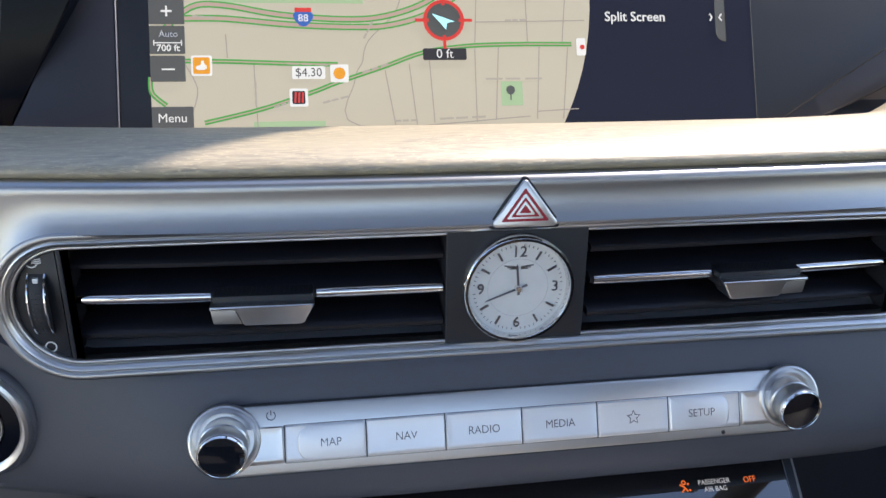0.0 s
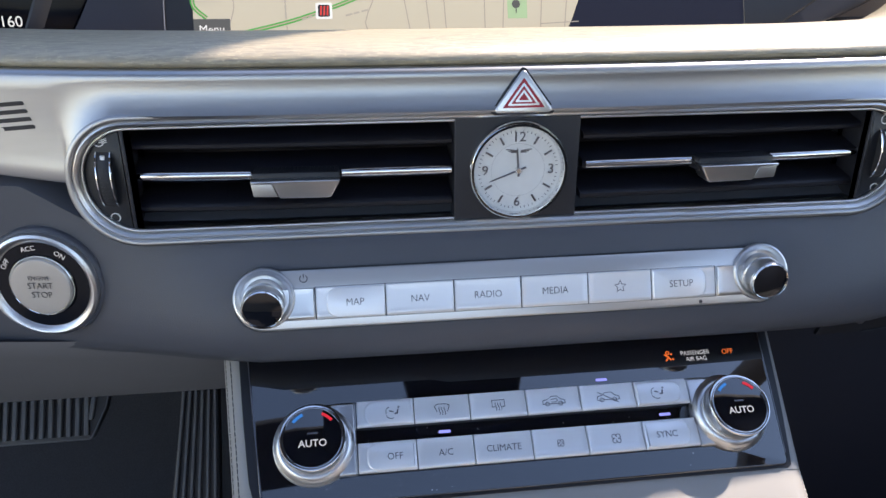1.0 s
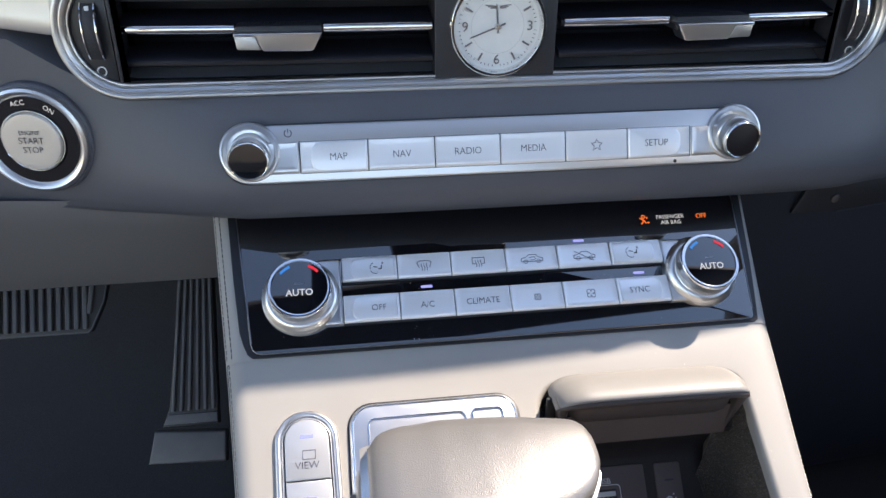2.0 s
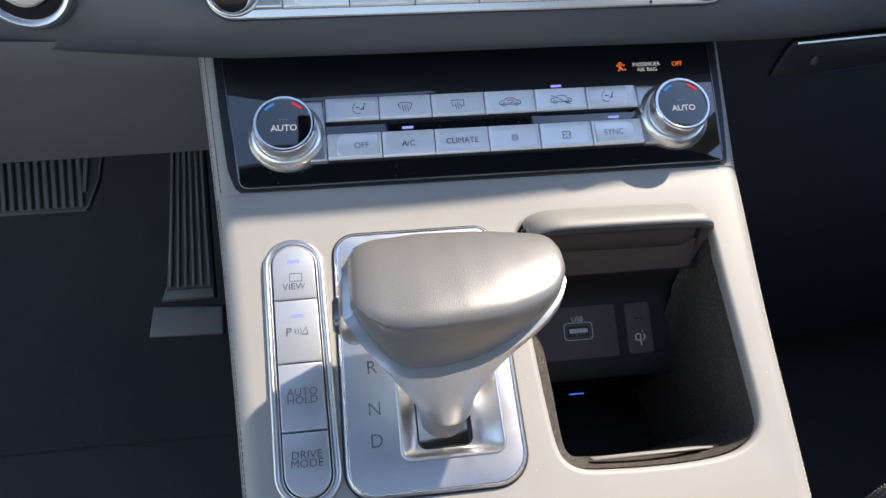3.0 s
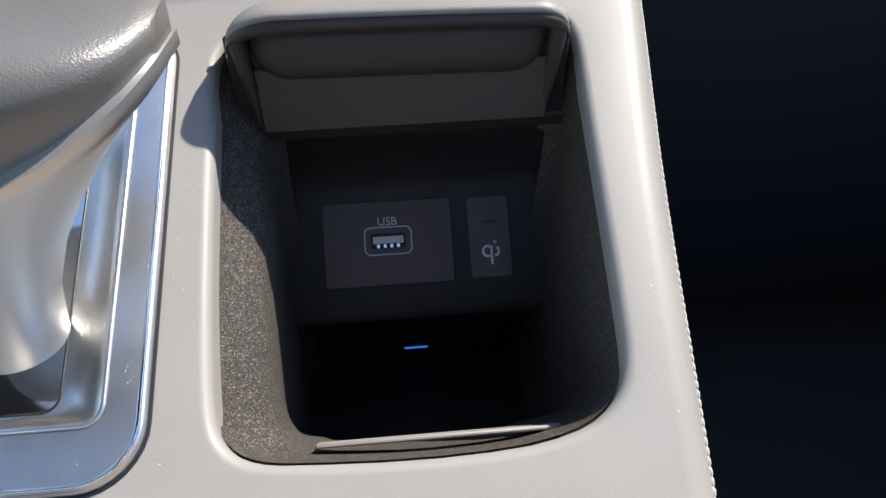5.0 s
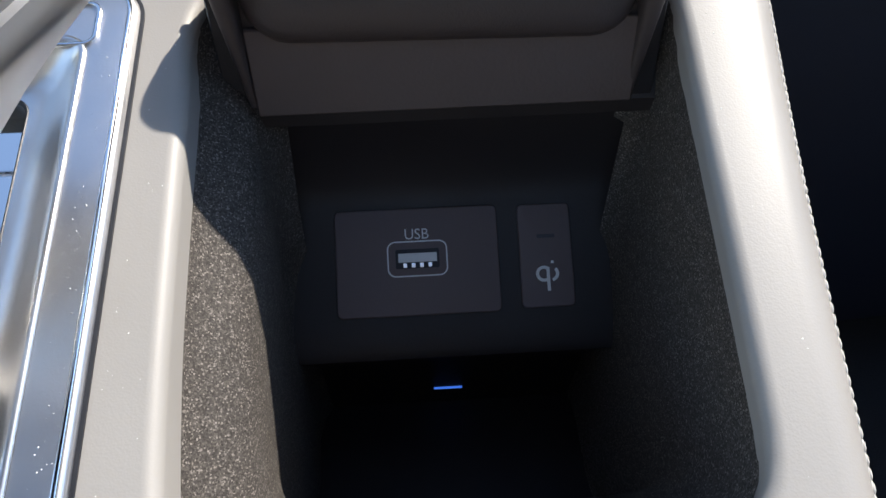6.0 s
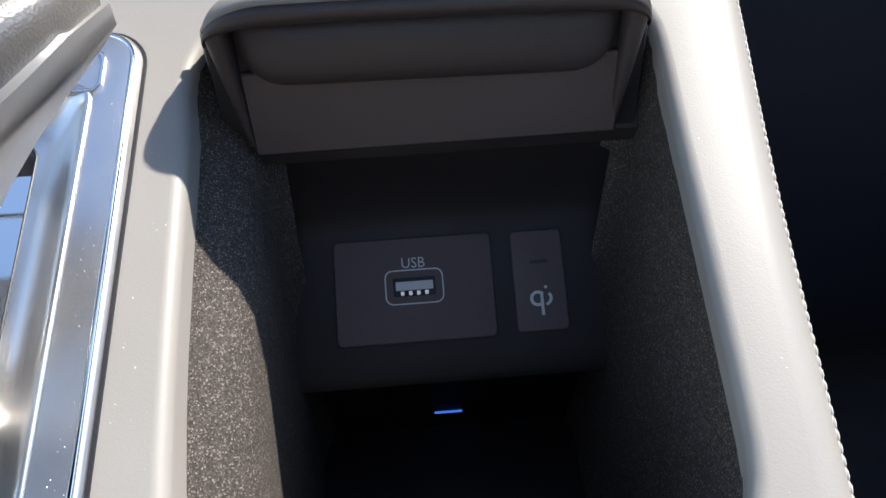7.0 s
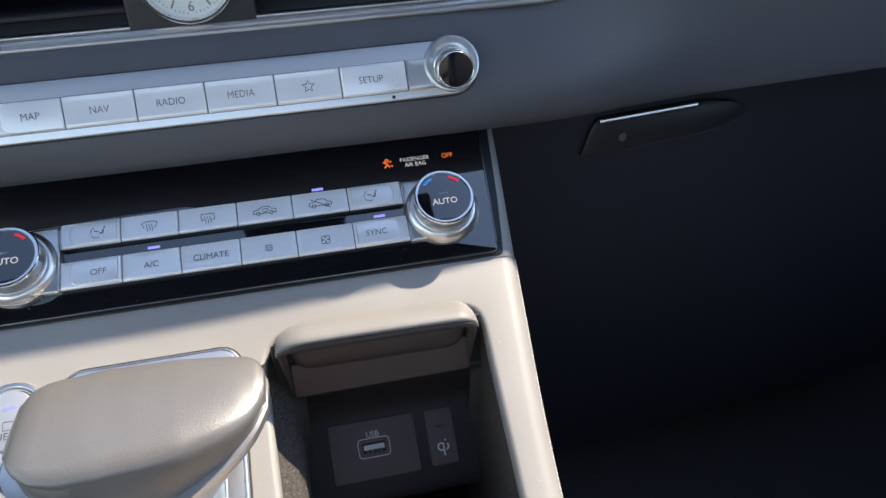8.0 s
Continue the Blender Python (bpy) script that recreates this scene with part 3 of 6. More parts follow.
part("clock_plate", slab(rrect(-0.0308, 0.0288, -0.0258, 0.0252, 0.0010, 2), -0.03, -0.0036, 0.0006), DARKBOX, vent, "charcoal plate around the clock")


# ---- clock ----
clock = thing("analogue_clock", plane(0.0008, -0.0032, 0.6135, 84), "round analogue clock with white pearl dial and chrome rim", "clock")
R = 0.0236
part("case", lathe([(R, -0.003), (R + 0.0002, 0.0020), (R - 0.0003, 0.0034), (R - 0.0011, 0.0042), (R - 0.0020, 0.0040), (R - 0.0025, 0.0032), (R - 0.0028, 0.0016), (R - 0.0030, 0.0006)], 72, caps=(False, False)), CHROME, clock, "polished chrome rim")
part("dark_ring", stroke(arc(0, 0, R - 0.0014, 0, 360, 72)[:-1], 0.0010, 0.0040, 0.0005, None, True), GLOSS, clock, "thin black ring")
part("dial", lathe([(R - 0.0026, -0.0002), (R - 0.0026, 0.0006)], 72), DIALWHITE, clock, "white mother of pearl dial")
ring = stroke(arc(0, 0, 0.0128, 0, 360, 60)[:-1], 0.00018, 0.0006, 0.00006, None, True)
part("dial_ring", ring, GREYP, clock)
for k in range(60):
    a = radians(90 - 6 * k)
    if k % 15 == 0:
        continue
    if k % 5 == 0:
        r0, r1, w = 0.0142, 0.0182, 0.0009
        part("hour_mark", stroke([(r0 * math.cos(a), r0 * math.sin(a)), (r1 * math.cos(a), r1 * math.sin(a))], w, 0.0006, 0.0004), DKCHROME, clock)
    else:
        r0, r1, w = 0.0181, 0.0191, 0.00025
        part("minute_mark", stroke([(r0 * math.cos(a), r0 * math.sin(a)), (r1 * math.cos(a), r1 * math.sin(a))], w, 0.0006, 0.0001), INK, clock)
for body, x, y in (("12", 0, 0.0158), ("3", 0.0158, 0), ("6", 0, -0.0158), ("9", -0.0158, 0)):
    lettering(body, 0.0066, clock, DKCHROME, x, y, 0.0008, "numeral", 1.0, depth=0.0002)
wing = bmesh.new()
for s in (-1, 1):
    for j in range(3):
        stroke([(s * 0.0008, 0.0093 - 0.0004 * j), (s * 0.0035, 0.0098 - 0.0006 * j), (s * (0.0062 - 0.0012 * j), 0.0100 - 0.0008 * j)], 0.00045, 0.0006, 0.00015, wing)
part("emblem", wing, DKCHROME, clock, "small dark wing shape")


def hand(angle, length, tail, w):
    a = radians(angle)
    d, n = Vector((math.cos(a), math.sin(a))), Vector((-math.sin(a), math.cos(a)))
    o = [-d * tail - n * w * 0.5, d * length * 0.9 - n * w * 0.35, d * length, d * length * 0.9 + n * w * 0.35, -d * tail + n * w * 0.5]
    return slab([(p.x, p.y) for p in o], 0.0012, 0.0017, 0.0002, 1)


part("hour_hand", hand(95, 0.0108, 0.003, 0.0011), DKCHROME, clock)
part("minute_hand", hand(201, 0.0148, 0.004, 0.0009), DKCHROME, clock)
part("hub", lathe([(0.0016, 0.0006), (0.0016, 0.0020), (0.0011, 0.0026)], 20), CHROME, clock)


# ---- audio control strip ----
audio = thing("audio_control_strip", FA, "satin silver audio strip with six keys and two knobs", "control strip")
AO = rrect(-0.1350, 0.1345, -0.0118, 0.0158, 0.0136, 10)
part("plate", slab(AO, -0.006, 0.0012, 0.0010), SILVER, audio, "satin silver plate")
part("seam", slab(inset(AO, -0.0005), -0.006, 0.0002, 0.0001, 1), BLACKP, audio)
XS = [-0.0980, -0.0655, -0.0330, -0.0005, 0.0325, 0.0645, 0.0975]
part("key_bed", slab(rrect(-0.0983, 0.0979, -0.0077, 0.0077, 0.0006, 2), 0.0, 0.0014, 0.0002, 1), BLACKP, audio)
WORDS = ["MAP", "NAV", "RADIO", "MEDIA", "", "SETUP"]


def key_cap(x0, x1, y0, y1, z, dome=0.0006):
    """A key with softly rounded edges and a slightly hollow face."""
    rings = [[(x, y, 0.0006) for x, y in rrect(x0, x1, y0, y1, 0.0004, 2)]]
    for d, low, h in ((0.0, 0.0, z - 0.0010), (0.00015, 0.0003, z - 0.0005), (0.0005, 0.0013, z), (0.0016, 0.0024, z - dome * 0.25), (0.0030, 0.0038, z - dome * 0.4)):
        rings.append([(x, y, h) for x, y in rrect(x0 + d, x1 - d, y0 + low, y1 - d, 0.0004, 2)])
    return loft(rings)


for k, word in enumerate(WORDS):
    x0, x1 = XS[k] + 0.00018, XS[k + 1] - 0.00018
    key = part("key", key_cap(x0, x1, -0.0075, 0.0075, 0.0024), BUTTON, audio, "silver key")
    cx = (x0 + x1) / 2 + (0.0020 if k == 0 else -0.0016 if k == 5 else 0)
    if word:
        lettering(word, 0.0048, key, INK, cx, -0.0002, 0.00276 if k in (0, 5) else 0.00222, wide=0.92, bold=-0.00005)
    else:
        star = [((0.0030 if i % 2 == 0 else 0.0014) * math.cos(radians(90 + 36 * i)) + cx, (0.0030 if i % 2 == 0 else 0.0014) * math.sin(radians(90 + 36 * i))) for i in range(10)]
        part("star_mark", stroke(star, 0.00035, 0.0021, 0.00012, None, True), INK, key)
    if k in (0, 5):
        sx = -1 if k == 0 else 1
        ex = x0 if k == 0 else x1
        rs = (0.0052, 0.0008, 0.0008, 0.0052) if k == 0 else (0.0008, 0.0052, 0.0052, 0.0008)
        part("key_face", slab(rrect(*sorted((ex - sx * 0.0050, (x1 if k == 0 else x0) + sx * 0.0004)), -0.0071, 0.0071, rs, 6), 0.0015, 0.00272, 0.0007), BUTTON, key, "rounded raised face")


def dial_knob(parent, cx, cy, r, base, h, face, axis=None):
    """A round knob: flared foot, knurled barrel, broad bright rim and dark glossy cap. axis: the knob's own frame."""
    m = axis or Matrix.Translation((cx, cy, 0))

    def set_in(bm):
        bmesh.ops.transform(bm, matrix=m, verts=bm.verts[:])
        return bm

    if axis:
        part("knob_foot", lathe([(base, 0.0006), (base - 0.0001, 0.0024), (base - 0.0005, 0.0031), (base - 0.0012, 0.0033), (base - 0.0019, 0.0029), (base - 0.0026, 0.0022), (r + 0.0018, 0.0017), (r + 0.0010, 0.0014), (0.001, 0.0014)], 64, cx, cy, caps=(False, True)), SILVER, parent, "satin silver dished collar")
        low, high = 0.44, 0.86
    else:
        part("knob_foot", lathe([(base + 0.0006, 0.0), (base + 0.0004, 0.0030), (base - 0.0004, 0.0052), (base - 0.0016, 0.0072), (r + 0.0014, 0.0084), (r + 0.0008, 0.0086), (r * 0.5, 0.0086)], 72, cx, cy, caps=(False, True)), SILVER, parent, "satin silver skirt")
        low, high = 0.50, 0.66
    knob = part("knob", set_in(lathe([(r + 0.0004, -0.002), (r + 0.0004, h * low - 0.0006), (r - 0.0002, h * low), (r - 0.0002, h * high), (r + 0.0003, h * high + 0.0006), (r + 0.0002, h - 0.0012)], 72, caps=(False, False))), SILVER, parent, "satin silver rotary knob")
    c = 0.93 if axis else 0.885
    part("rim", set_in(lathe([(r + 0.0002, h - 0.0013), (r + 0.0001, h - 0.0005), (r - 0.0003, h), (r * (c + 0.025), h + 0.0002), (r * (c + 0.005), h + 0.0001), (r * (c - 0.005), h - 0.0006)], 72, caps=(False, False))), CHROME, knob, "bright chrome rim")
    bb = bmesh.new()
    for k in range(110):
        a = 2 * math.pi * k / 110
        mm = Matrix.Translation(((r - 0.0001) * math.cos(a), (r - 0.0001) * math.sin(a), h * (low + high) / 2)) @ Matrix.Rotation(a, 4, "Z") @ Matrix.Diagonal((0.0006, r * 0.030, h * (high - low) * 0.92, 1))
        bmesh.ops.create_cube(bb, size=1, matrix=mm)
    part("knurling", set_in(bb), SILVER, knob, "fine knurled band", kind="stuff")
    part("cap", set_in(lathe([(r * c, h - 0.001), (r * c, h - 0.0004), (r * 0.6, h - 0.0001), (0.0004, h)], 56)), face, knob, "glossy black cap")
    return knob


for s in (-1, 1):
    x0, x1 = sorted((s * 0.1145, s * 0.0984))
    part("end_cap", key_cap(x0, x1, -0.0075, 0.0075, 0.0022), SILVER, audio, "satin silver end piece")
    dial_knob(audio, s * 0.1212, 0.0036, 0.0093, 0.0142, 0.0138, GLOSS, pose(s * 0.1212, 0.0037, -0.0020, 20))
b = stroke(arc(-0.1030, 0.0118, 0.0017, 125, 415, 20), 0.0004, 0.0012)
stroke([(-0.1030, 0.0120), (-0.1030, 0.0140)], 0.0004, 0.0012, 0.00012, b)
part("power_mark", b, INK, audio, "dark power mark")
part("microphone_hole", lathe([(0.0009, 0.0011), (0.0009, 0.00135)], 16, 0.0898, -0.0098), BLACKP, audio)


# ---- start button ----
start = thing("start_button", plane(-0.2228, -0.0022, 0.5634, 84) @ pose(0, 0, 0, 0, -8, 0), "round engine start button with silver face and chrome ring", "button")
part("collar", lathe([(0.0282, -0.016), (0.0280, -0.0030), (0.0276, -0.0014), (0.0268, -0.0006), (0.0255, -0.0004)], 64, caps=(False, False)), PAD, start, "dark soft collar")
part("bezel", lathe([(0.0262, -0.012), (0.0262, 0.0006), (0.0257, 0.0020), (0.0244, 0.0026), (0.0228, 0.0021), (0.0216, 0.0006)], 64, caps=(False, False)), SILVER, start, "satin chrome ring")
part("black_ring", lathe([(0.0218, -0.002), (0.0218, 0.0006), (0.0158, 0.0009), (0.0154, 0.0003)], 64, caps=(True, True)), RINGBLACK, start, "glossy black ring")
part("face_rim", lathe([(0.0154, 0.0), (0.0154, 0.0016), (0.0150, 0.0022), (0.0145, 0.0018), (0.0144, 0.0004)], 64, caps=(False, False)), CHROME, start, "thin chrome rim")
face = part("face", lathe([(0.0143, 0.0), (0.0143, 0.0024), (0.0137, 0.0032), (0.0124, 0.0033), (0.004, 0.0030), (0.0005, 0.0030)], 56), STARTFACE, start, "brushed silver face")
for w, y, q in (("ENGINE", 0.0046, 0.0031), ("START", 0.0006, 0.0045), ("STOP", -0.0040, 0.0045)):
    lettering(w, q, face, INK, 0.0, y, 0.0034, wide=0.92, bold=-0.00006)
for w, a in (("OFF", 145), ("ACC", 100), ("ON", 55)):
    lettering(w, 0.0034, start, LITP, 0.0187 * math.cos(radians(a)), 0.0187 * math.sin(radians(a)), 0.0011, bold=-0.00002, turn=a - 90)


# ---- climate control panel ----
climate = thing("climate_control_panel", FP, "glossy black climate panel with silver keys and knobs", "control panel")
o = [(-0.1262, 0.0), (0.1280, 0.0), (0.1294, 0.0005), (0.1304, 0.0020), (0.1365, 0.088), (-0.1400, 0.088), (-0.1318, 0.0060), (-0.1308, 0.0026), (-0.1288, 0.0007)]
part("glass_plate", slab(o, -0.004, 0.0022, 0.0009), GLOSS, climate, "glossy black plate")
o = [(-0.1305, -0.0010), (0.1308, -0.0012), (0.1330, 0.0002), (0.1344, 0.0088), (0.1374, 0.0323), (0.1401, 0.0608), (0.1425, 0.0880), (-0.1445, 0.0880), (-0.1404, 0.0420), (-0.1371, 0.0125), (-0.1352, 0.0060), (-0.1332, 0.0012)]
part("recess", slab(o, -0.006, 0.0003, 0.0003, 1), BLACKP, climate, "black gap around the plate")
for s, (xa, xb) in ((-1, (-0.1308, -0.1398)), (1, (0.1306, 0.1362))):
    part("edge_trim", tube([(xa, 0.006, 0.0019), (xa + (xb - xa) * 0.5, 0.044, 0.0019), (xb, 0.087, 0.0019)], 0.0004, 6), DKCHROME, climate)
CX = [-0.0852, -0.0567, -0.0287, 0.0003, 0.0283, 0.0573, 0.0858]
ROWS2 = {"upper": (0.0341, 0.0472), "lower": (0.0123, 0.0266)}
LABELS = {"upper": ["face", "front", "rear", "car", "cross", "face"], "lower": ["OFF", "A/C", "CLIMATE", "fan1", "fan2", "SYNC"]}


def icon(kind, cx, cy, z):
    b = bmesh.new()
    w = 0.00030
    if kind == "front":
        stroke([(cx - 0.0038, cy + 0.0018), (cx - 0.002, cy + 0.0027), (cx + 0.002, cy + 0.0027), (cx + 0.0038, cy + 0.0018), (cx + 0.0026, cy - 0.0012)], w, z, 0.00012, b)
        stroke([(cx - 0.0038, cy + 0.0018), (cx - 0.0026, cy - 0.0012)], w, z, 0.00012, b)
    if kind == "rear":
        stroke([(cx - 0.0016, cy - 0.0008), (cx - 0.0032, cy - 0.0008), (cx - 0.0032, cy + 0.0026), (cx + 0.0032, cy + 0.0026), (cx + 0.0032, cy - 0.0008), (cx + 0.0018, cy - 0.0008)], w, z, 0.00012, b)
    if kind in ("front", "rear"):
        for j in (-1, 0, 1):
            stroke([(cx + j * 0.0013 + 0.0003 * math.sin(i * 1.1), cy - 0.0028 + 0.0008 * i) for i in range(6)], w, z, 0.00012, b)
    if kind in ("car", "cross"):
        stroke([(cx - 0.0058, cy - 0.0012), (cx - 0.0056, cy + 0.0004), (cx - 0.0032, cy + 0.0010), (cx - 0.0012, cy + 0.0024), (cx + 0.0020, cy + 0.0024), (cx + 0.0038, cy + 0.0008), (cx + 0.0058, cy + 0.0002), (cx + 0.0058, cy - 0.0014), (cx - 0.0058, cy - 0.0014)], w, z, 0.00012, b)
        for j in (-1, 1):
            stroke(arc(cx + j * 0.0034, cy - 0.0014, 0.0010, 0, 360, 12)[:-1], w, z, 0.00012, b, True)
        if kind == "car":
            stroke([(cx - 0.0014, cy + 0.0008), (cx + 0.0014, cy + 0.0012), (cx + 0.0020, cy + 0.0002), (cx + 0.0010, cy - 0.0006), (cx - 0.0012, cy - 0.0006)], w, z, 0.00012, b)
        else:
            stroke([(cx - 0.0052, cy + 0.0028), (cx + 0.0052, cy - 0.0030)], w, z, 0.00012, b)
    if kind == "face":
        stroke(arc(cx - 0.0006, cy + 0.0005, 0.0026, 110, 200, 8), w, z, 0.00012, b)
        stroke(arc(cx - 0.0006, cy - 0.0003, 0.0026, 200, 300, 8), w, z, 0.00012, b)
        stroke([(cx - 0.0016, cy + 0.0010), (cx + 0.0006, cy + 0.0004)], w * 1.6, z, 0.00012, b)
        stroke([(cx + 0.0010, cy - 0.0004), (cx + 0.0024, cy - 0.0004), (cx + 0.0028, cy + 0.0016)], w * 2.2, z, 0.00012, b)
        stroke(arc(cx + 0.0032, cy + 0.0026, 0.0004, 0, 360, 8)[:-1], w, z, 0.00012, b, True)
    if kind in ("fan1", "fan2"):
        q = 0.0010 if kind == "fan1" else 0.0014
        for a in (45, 135, 225, 315):
            stroke(arc(cx + q * math.cos(radians(a)), cy + q * math.sin(radians(a)), q * 0.85, a - 150, a + 130, 10), w, z, 0.00012, b)
    return b


for row, (y0, y1) in ROWS2.items():
    # a silver bar runs from knob to knob behind the keys
    part("key_bar", slab(rrect(-0.1050, 0.1060, y0 - 0.0002, y1 + 0.0002, 0.0016, 3), 0.0, 0.0044, 0.0012), SILVER, climate, "satin silver bar")
    part("key_bed", slab(rrect(CX[0] - 0.0003, CX[-1] + 0.0003, y0 - 0.0003, y1 + 0.0003, 0.0004, 2), 0.0, 0.0046, 0.0002, 1), BLACKP, climate)
    for k, what in enumerate(LABELS[row]):
        x0, x1 = CX[k] + 0.0002, CX[k + 1] - 0.0002
        key = part("key", key_cap(x0, x1, y0, y1, 0.0064, 0.0008), BUTTON, climate, "silver key")
        cx, cy = (x0 + x1) / 2, (y0 + y1) / 2 - 0.0005
        if k == 0:
            cx += 0.0035
        if k == 5:
            cx -= 0.0025
        if what in ("OFF", "A/C", "CLIMATE", "SYNC"):
            lettering(what, 0.0046, key, INK, cx, cy, 0.00685 if k in (0, 5) else 0.0063, wide=0.95, bold=-0.00004)
        else:
            part("key_mark", icon(what, cx, cy, 0.0068 if k in (0, 5) else 0.0062), INK, key, "thin dark symbol")
        if k in (0, 5):
            sx = -1 if k == 0 else 1
            ex = x0 if k == 0 else x1
            rs = (0.0048, 0.0008, 0.0008, 0.0048) if k == 0 else (0.0008, 0.0048, 0.0048, 0.0008)
            part("key_face", slab(rrect(*sorted((ex - sx * 0.0040, (x1 if k == 0 else x0) + sx * 0.0004)), y0 + 0.0005, y1 - 0.0005, rs, 6), 0.005, 0.0068, 0.0012, 4), BUTTON, key, "rounded raised face")
for cx, ex in ((-0.1057, CX[0] - 0.0004), (0.1053, CX[-1] + 0.0004)):
    q = 1 if ex > cx else -1
    o = [(cx + 0.0200 * math.cos(radians(a)) * q, 0.0282 + 0.0200 * math.sin(radians(a))) for a in range(70, 291, 10)]
    o = [(ex - q * 0.004, ROWS2["upper"][1] + 0.0003), (cx + q * 0.0105, ROWS2["upper"][1] + 0.0003)] + o + [(cx + q * 0.0105, ROWS2["lower"][0] - 0.0004), (ex - q * 0.004, ROWS2["lower"][0] - 0.0004), (ex, ROWS2["lower"][0] - 0.0004), (ex, ROWS2["upper"][1] + 0.0003)]
    part("knob_neck", slab(o if q > 0 else o[::-1], 0.0, 0.0052, 0.0016, 4), SILVER, climate, "satin silver neck between knob and keys")
for x, y in ((-0.0421, 0.0300), (0.0722, 0.0300), (0.0424, 0.0505)):
    part("indicator", box(x - 0.0030, x + 0.0030, y - 0.0007, y + 0.0007, 0.0020, 0.0026, 0.0002, 1), LEDW, climate, "small lit white indicator")
for cx in (-0.1057, 0.1053):
    k = dial_knob(climate, cx, 0.0282, 0.0154, 0.0196, 0.0182, GLOSS)
    lettering("AUTO", 0.0047, k, LITP, cx, -0.0028 + 0.0282, 0.0183, wide=1.0, bold=0.00004)
    part("blue_arc", stroke(arc(cx, 0.0282, 0.0118, 140, 112, 8), 0.0014, 0.0182, 0.0001), BLUEP, k)
    part("red_arc", stroke(arc(cx, 0.0282, 0.0118, 68, 40, 8), 0.0014, 0.0182, 0.0001), REDP, k)
    part("bar_mark", box(cx - 0.0024, cx + 0.0024, 0.0282 + 0.0016, 0.0282 + 0.0024, 0.0180, 0.01835, 0.0001, 1), DKCHROME, k)
lettering("PASSENGER\nAIR BAG", 0.0034, climate, LITP, 0.0968, 0.0600, 0.0023, wide=0.92, line=0.98, bold=-0.00003)
lettering("OFF", 0.0040, climate, ORANGE, 0.1150, 0.0612, 0.0023, wide=0.9, label="lit orange word")
b = stroke(arc(0.0815, 0.0625, 0.0009, 0, 360, 10)[:-1], 0.0006, 0.0022, 0.0001, None, True)
for p in ([(0.0793, 0.0618), (0.0815, 0.0603), (0.0828, 0.0583)], [(0.0798, 0.0581), (0.0815, 0.0599)], [(0.0831, 0.0613), (0.0839, 0.0621)], [(0.0835, 0.0593), (0.0843, 0.0585)]):
    stroke(p, 0.0008, 0.0022, 0.0001, b)
part("airbag_mark", b, ORANGE, climate, "lit orange seat symbol")


# ---- centre console ----
console = thing("centre_console", FC, "taupe leather centre console with stitched shoulders", "console")
LEFT = [(-0.190, -0.1195), (-0.1134, -0.1244), (-0.095, -0.1257), (-0.0691, -0.1279), (-0.0416, -0.1302), (-0.0122, -0.1329), (0.0191, -0.1359), (0.0527, -0.1393), (0.063, -0.1405)]
RIGHT = [(-0.190, 0.1246), (-0.115, 0.1297), (-0.063, 0.1334), (-0.0423, 0.1347), (-0.0204, 0.1365), (0.0, 0.1385), (0.0281, 0.1416), (0.0518, 0.1440), (0.063, 0.1452)]
ROLLS = {-1: 0.0105, 1: 0.0090}


def shoulder(d, r):
    """How far a rolled edge of radius r has sunk at the distance d from its outer side."""
    return -r + math.sqrt(max(0.0, r * r - (r - d) ** 2))


OPEN = [(0.0150, -0.0800), (0.0165, -0.0850), (0.0200, -0.0890), (0.0250, -0.0912), (0.0320, -0.0922), (0.0600, -0.0935), (0.0850, -0.0928), (0.0980, -0.0905),
        (0.1060, -0.0870), (0.1115, -0.0810), (0.1138, -0.0730), (0.1145, -0.0600), (0.1155, -0.0300), (0.1165, 0.0000), (0.1175, 0.0200), (0.1170, 0.0290),
        (0.1140, 0.0340), (0.1080, 0.0362), (0.0900, 0.0368), (0.0600, 0.0372), (0.0300, 0.0372), (0.0220, 0.0362), (0.0160, 0.0330), (0.0125, 0.0270),
        (0.0112, 0.0200), (0.0108, 0.0140), (0.0118, 0.0060), (0.0122, -0.0200), (0.0130, -0.0500), (0.0140, -0.0700)]


def smooth_loop(pts, times=2):
    for _ in range(times):
        out = []
        for a, b in zip(pts, pts[1:] + pts[:1]):
            out += [(a[0] * 0.75 + b[0] * 0.25, a[1] * 0.75 + b[1] * 0.25), (a[0] * 0.25 + b[0] * 0.75, a[1] * 0.25 + b[1] * 0.75)]
        pts = out
    return pts


OPENING = smooth_loop(OPEN, 1)


GO = rrect(-0.0808, 0.0004, -0.0952, 0.0338, (0.0130, 0.0150, 0.0100, 0.0110), 8)


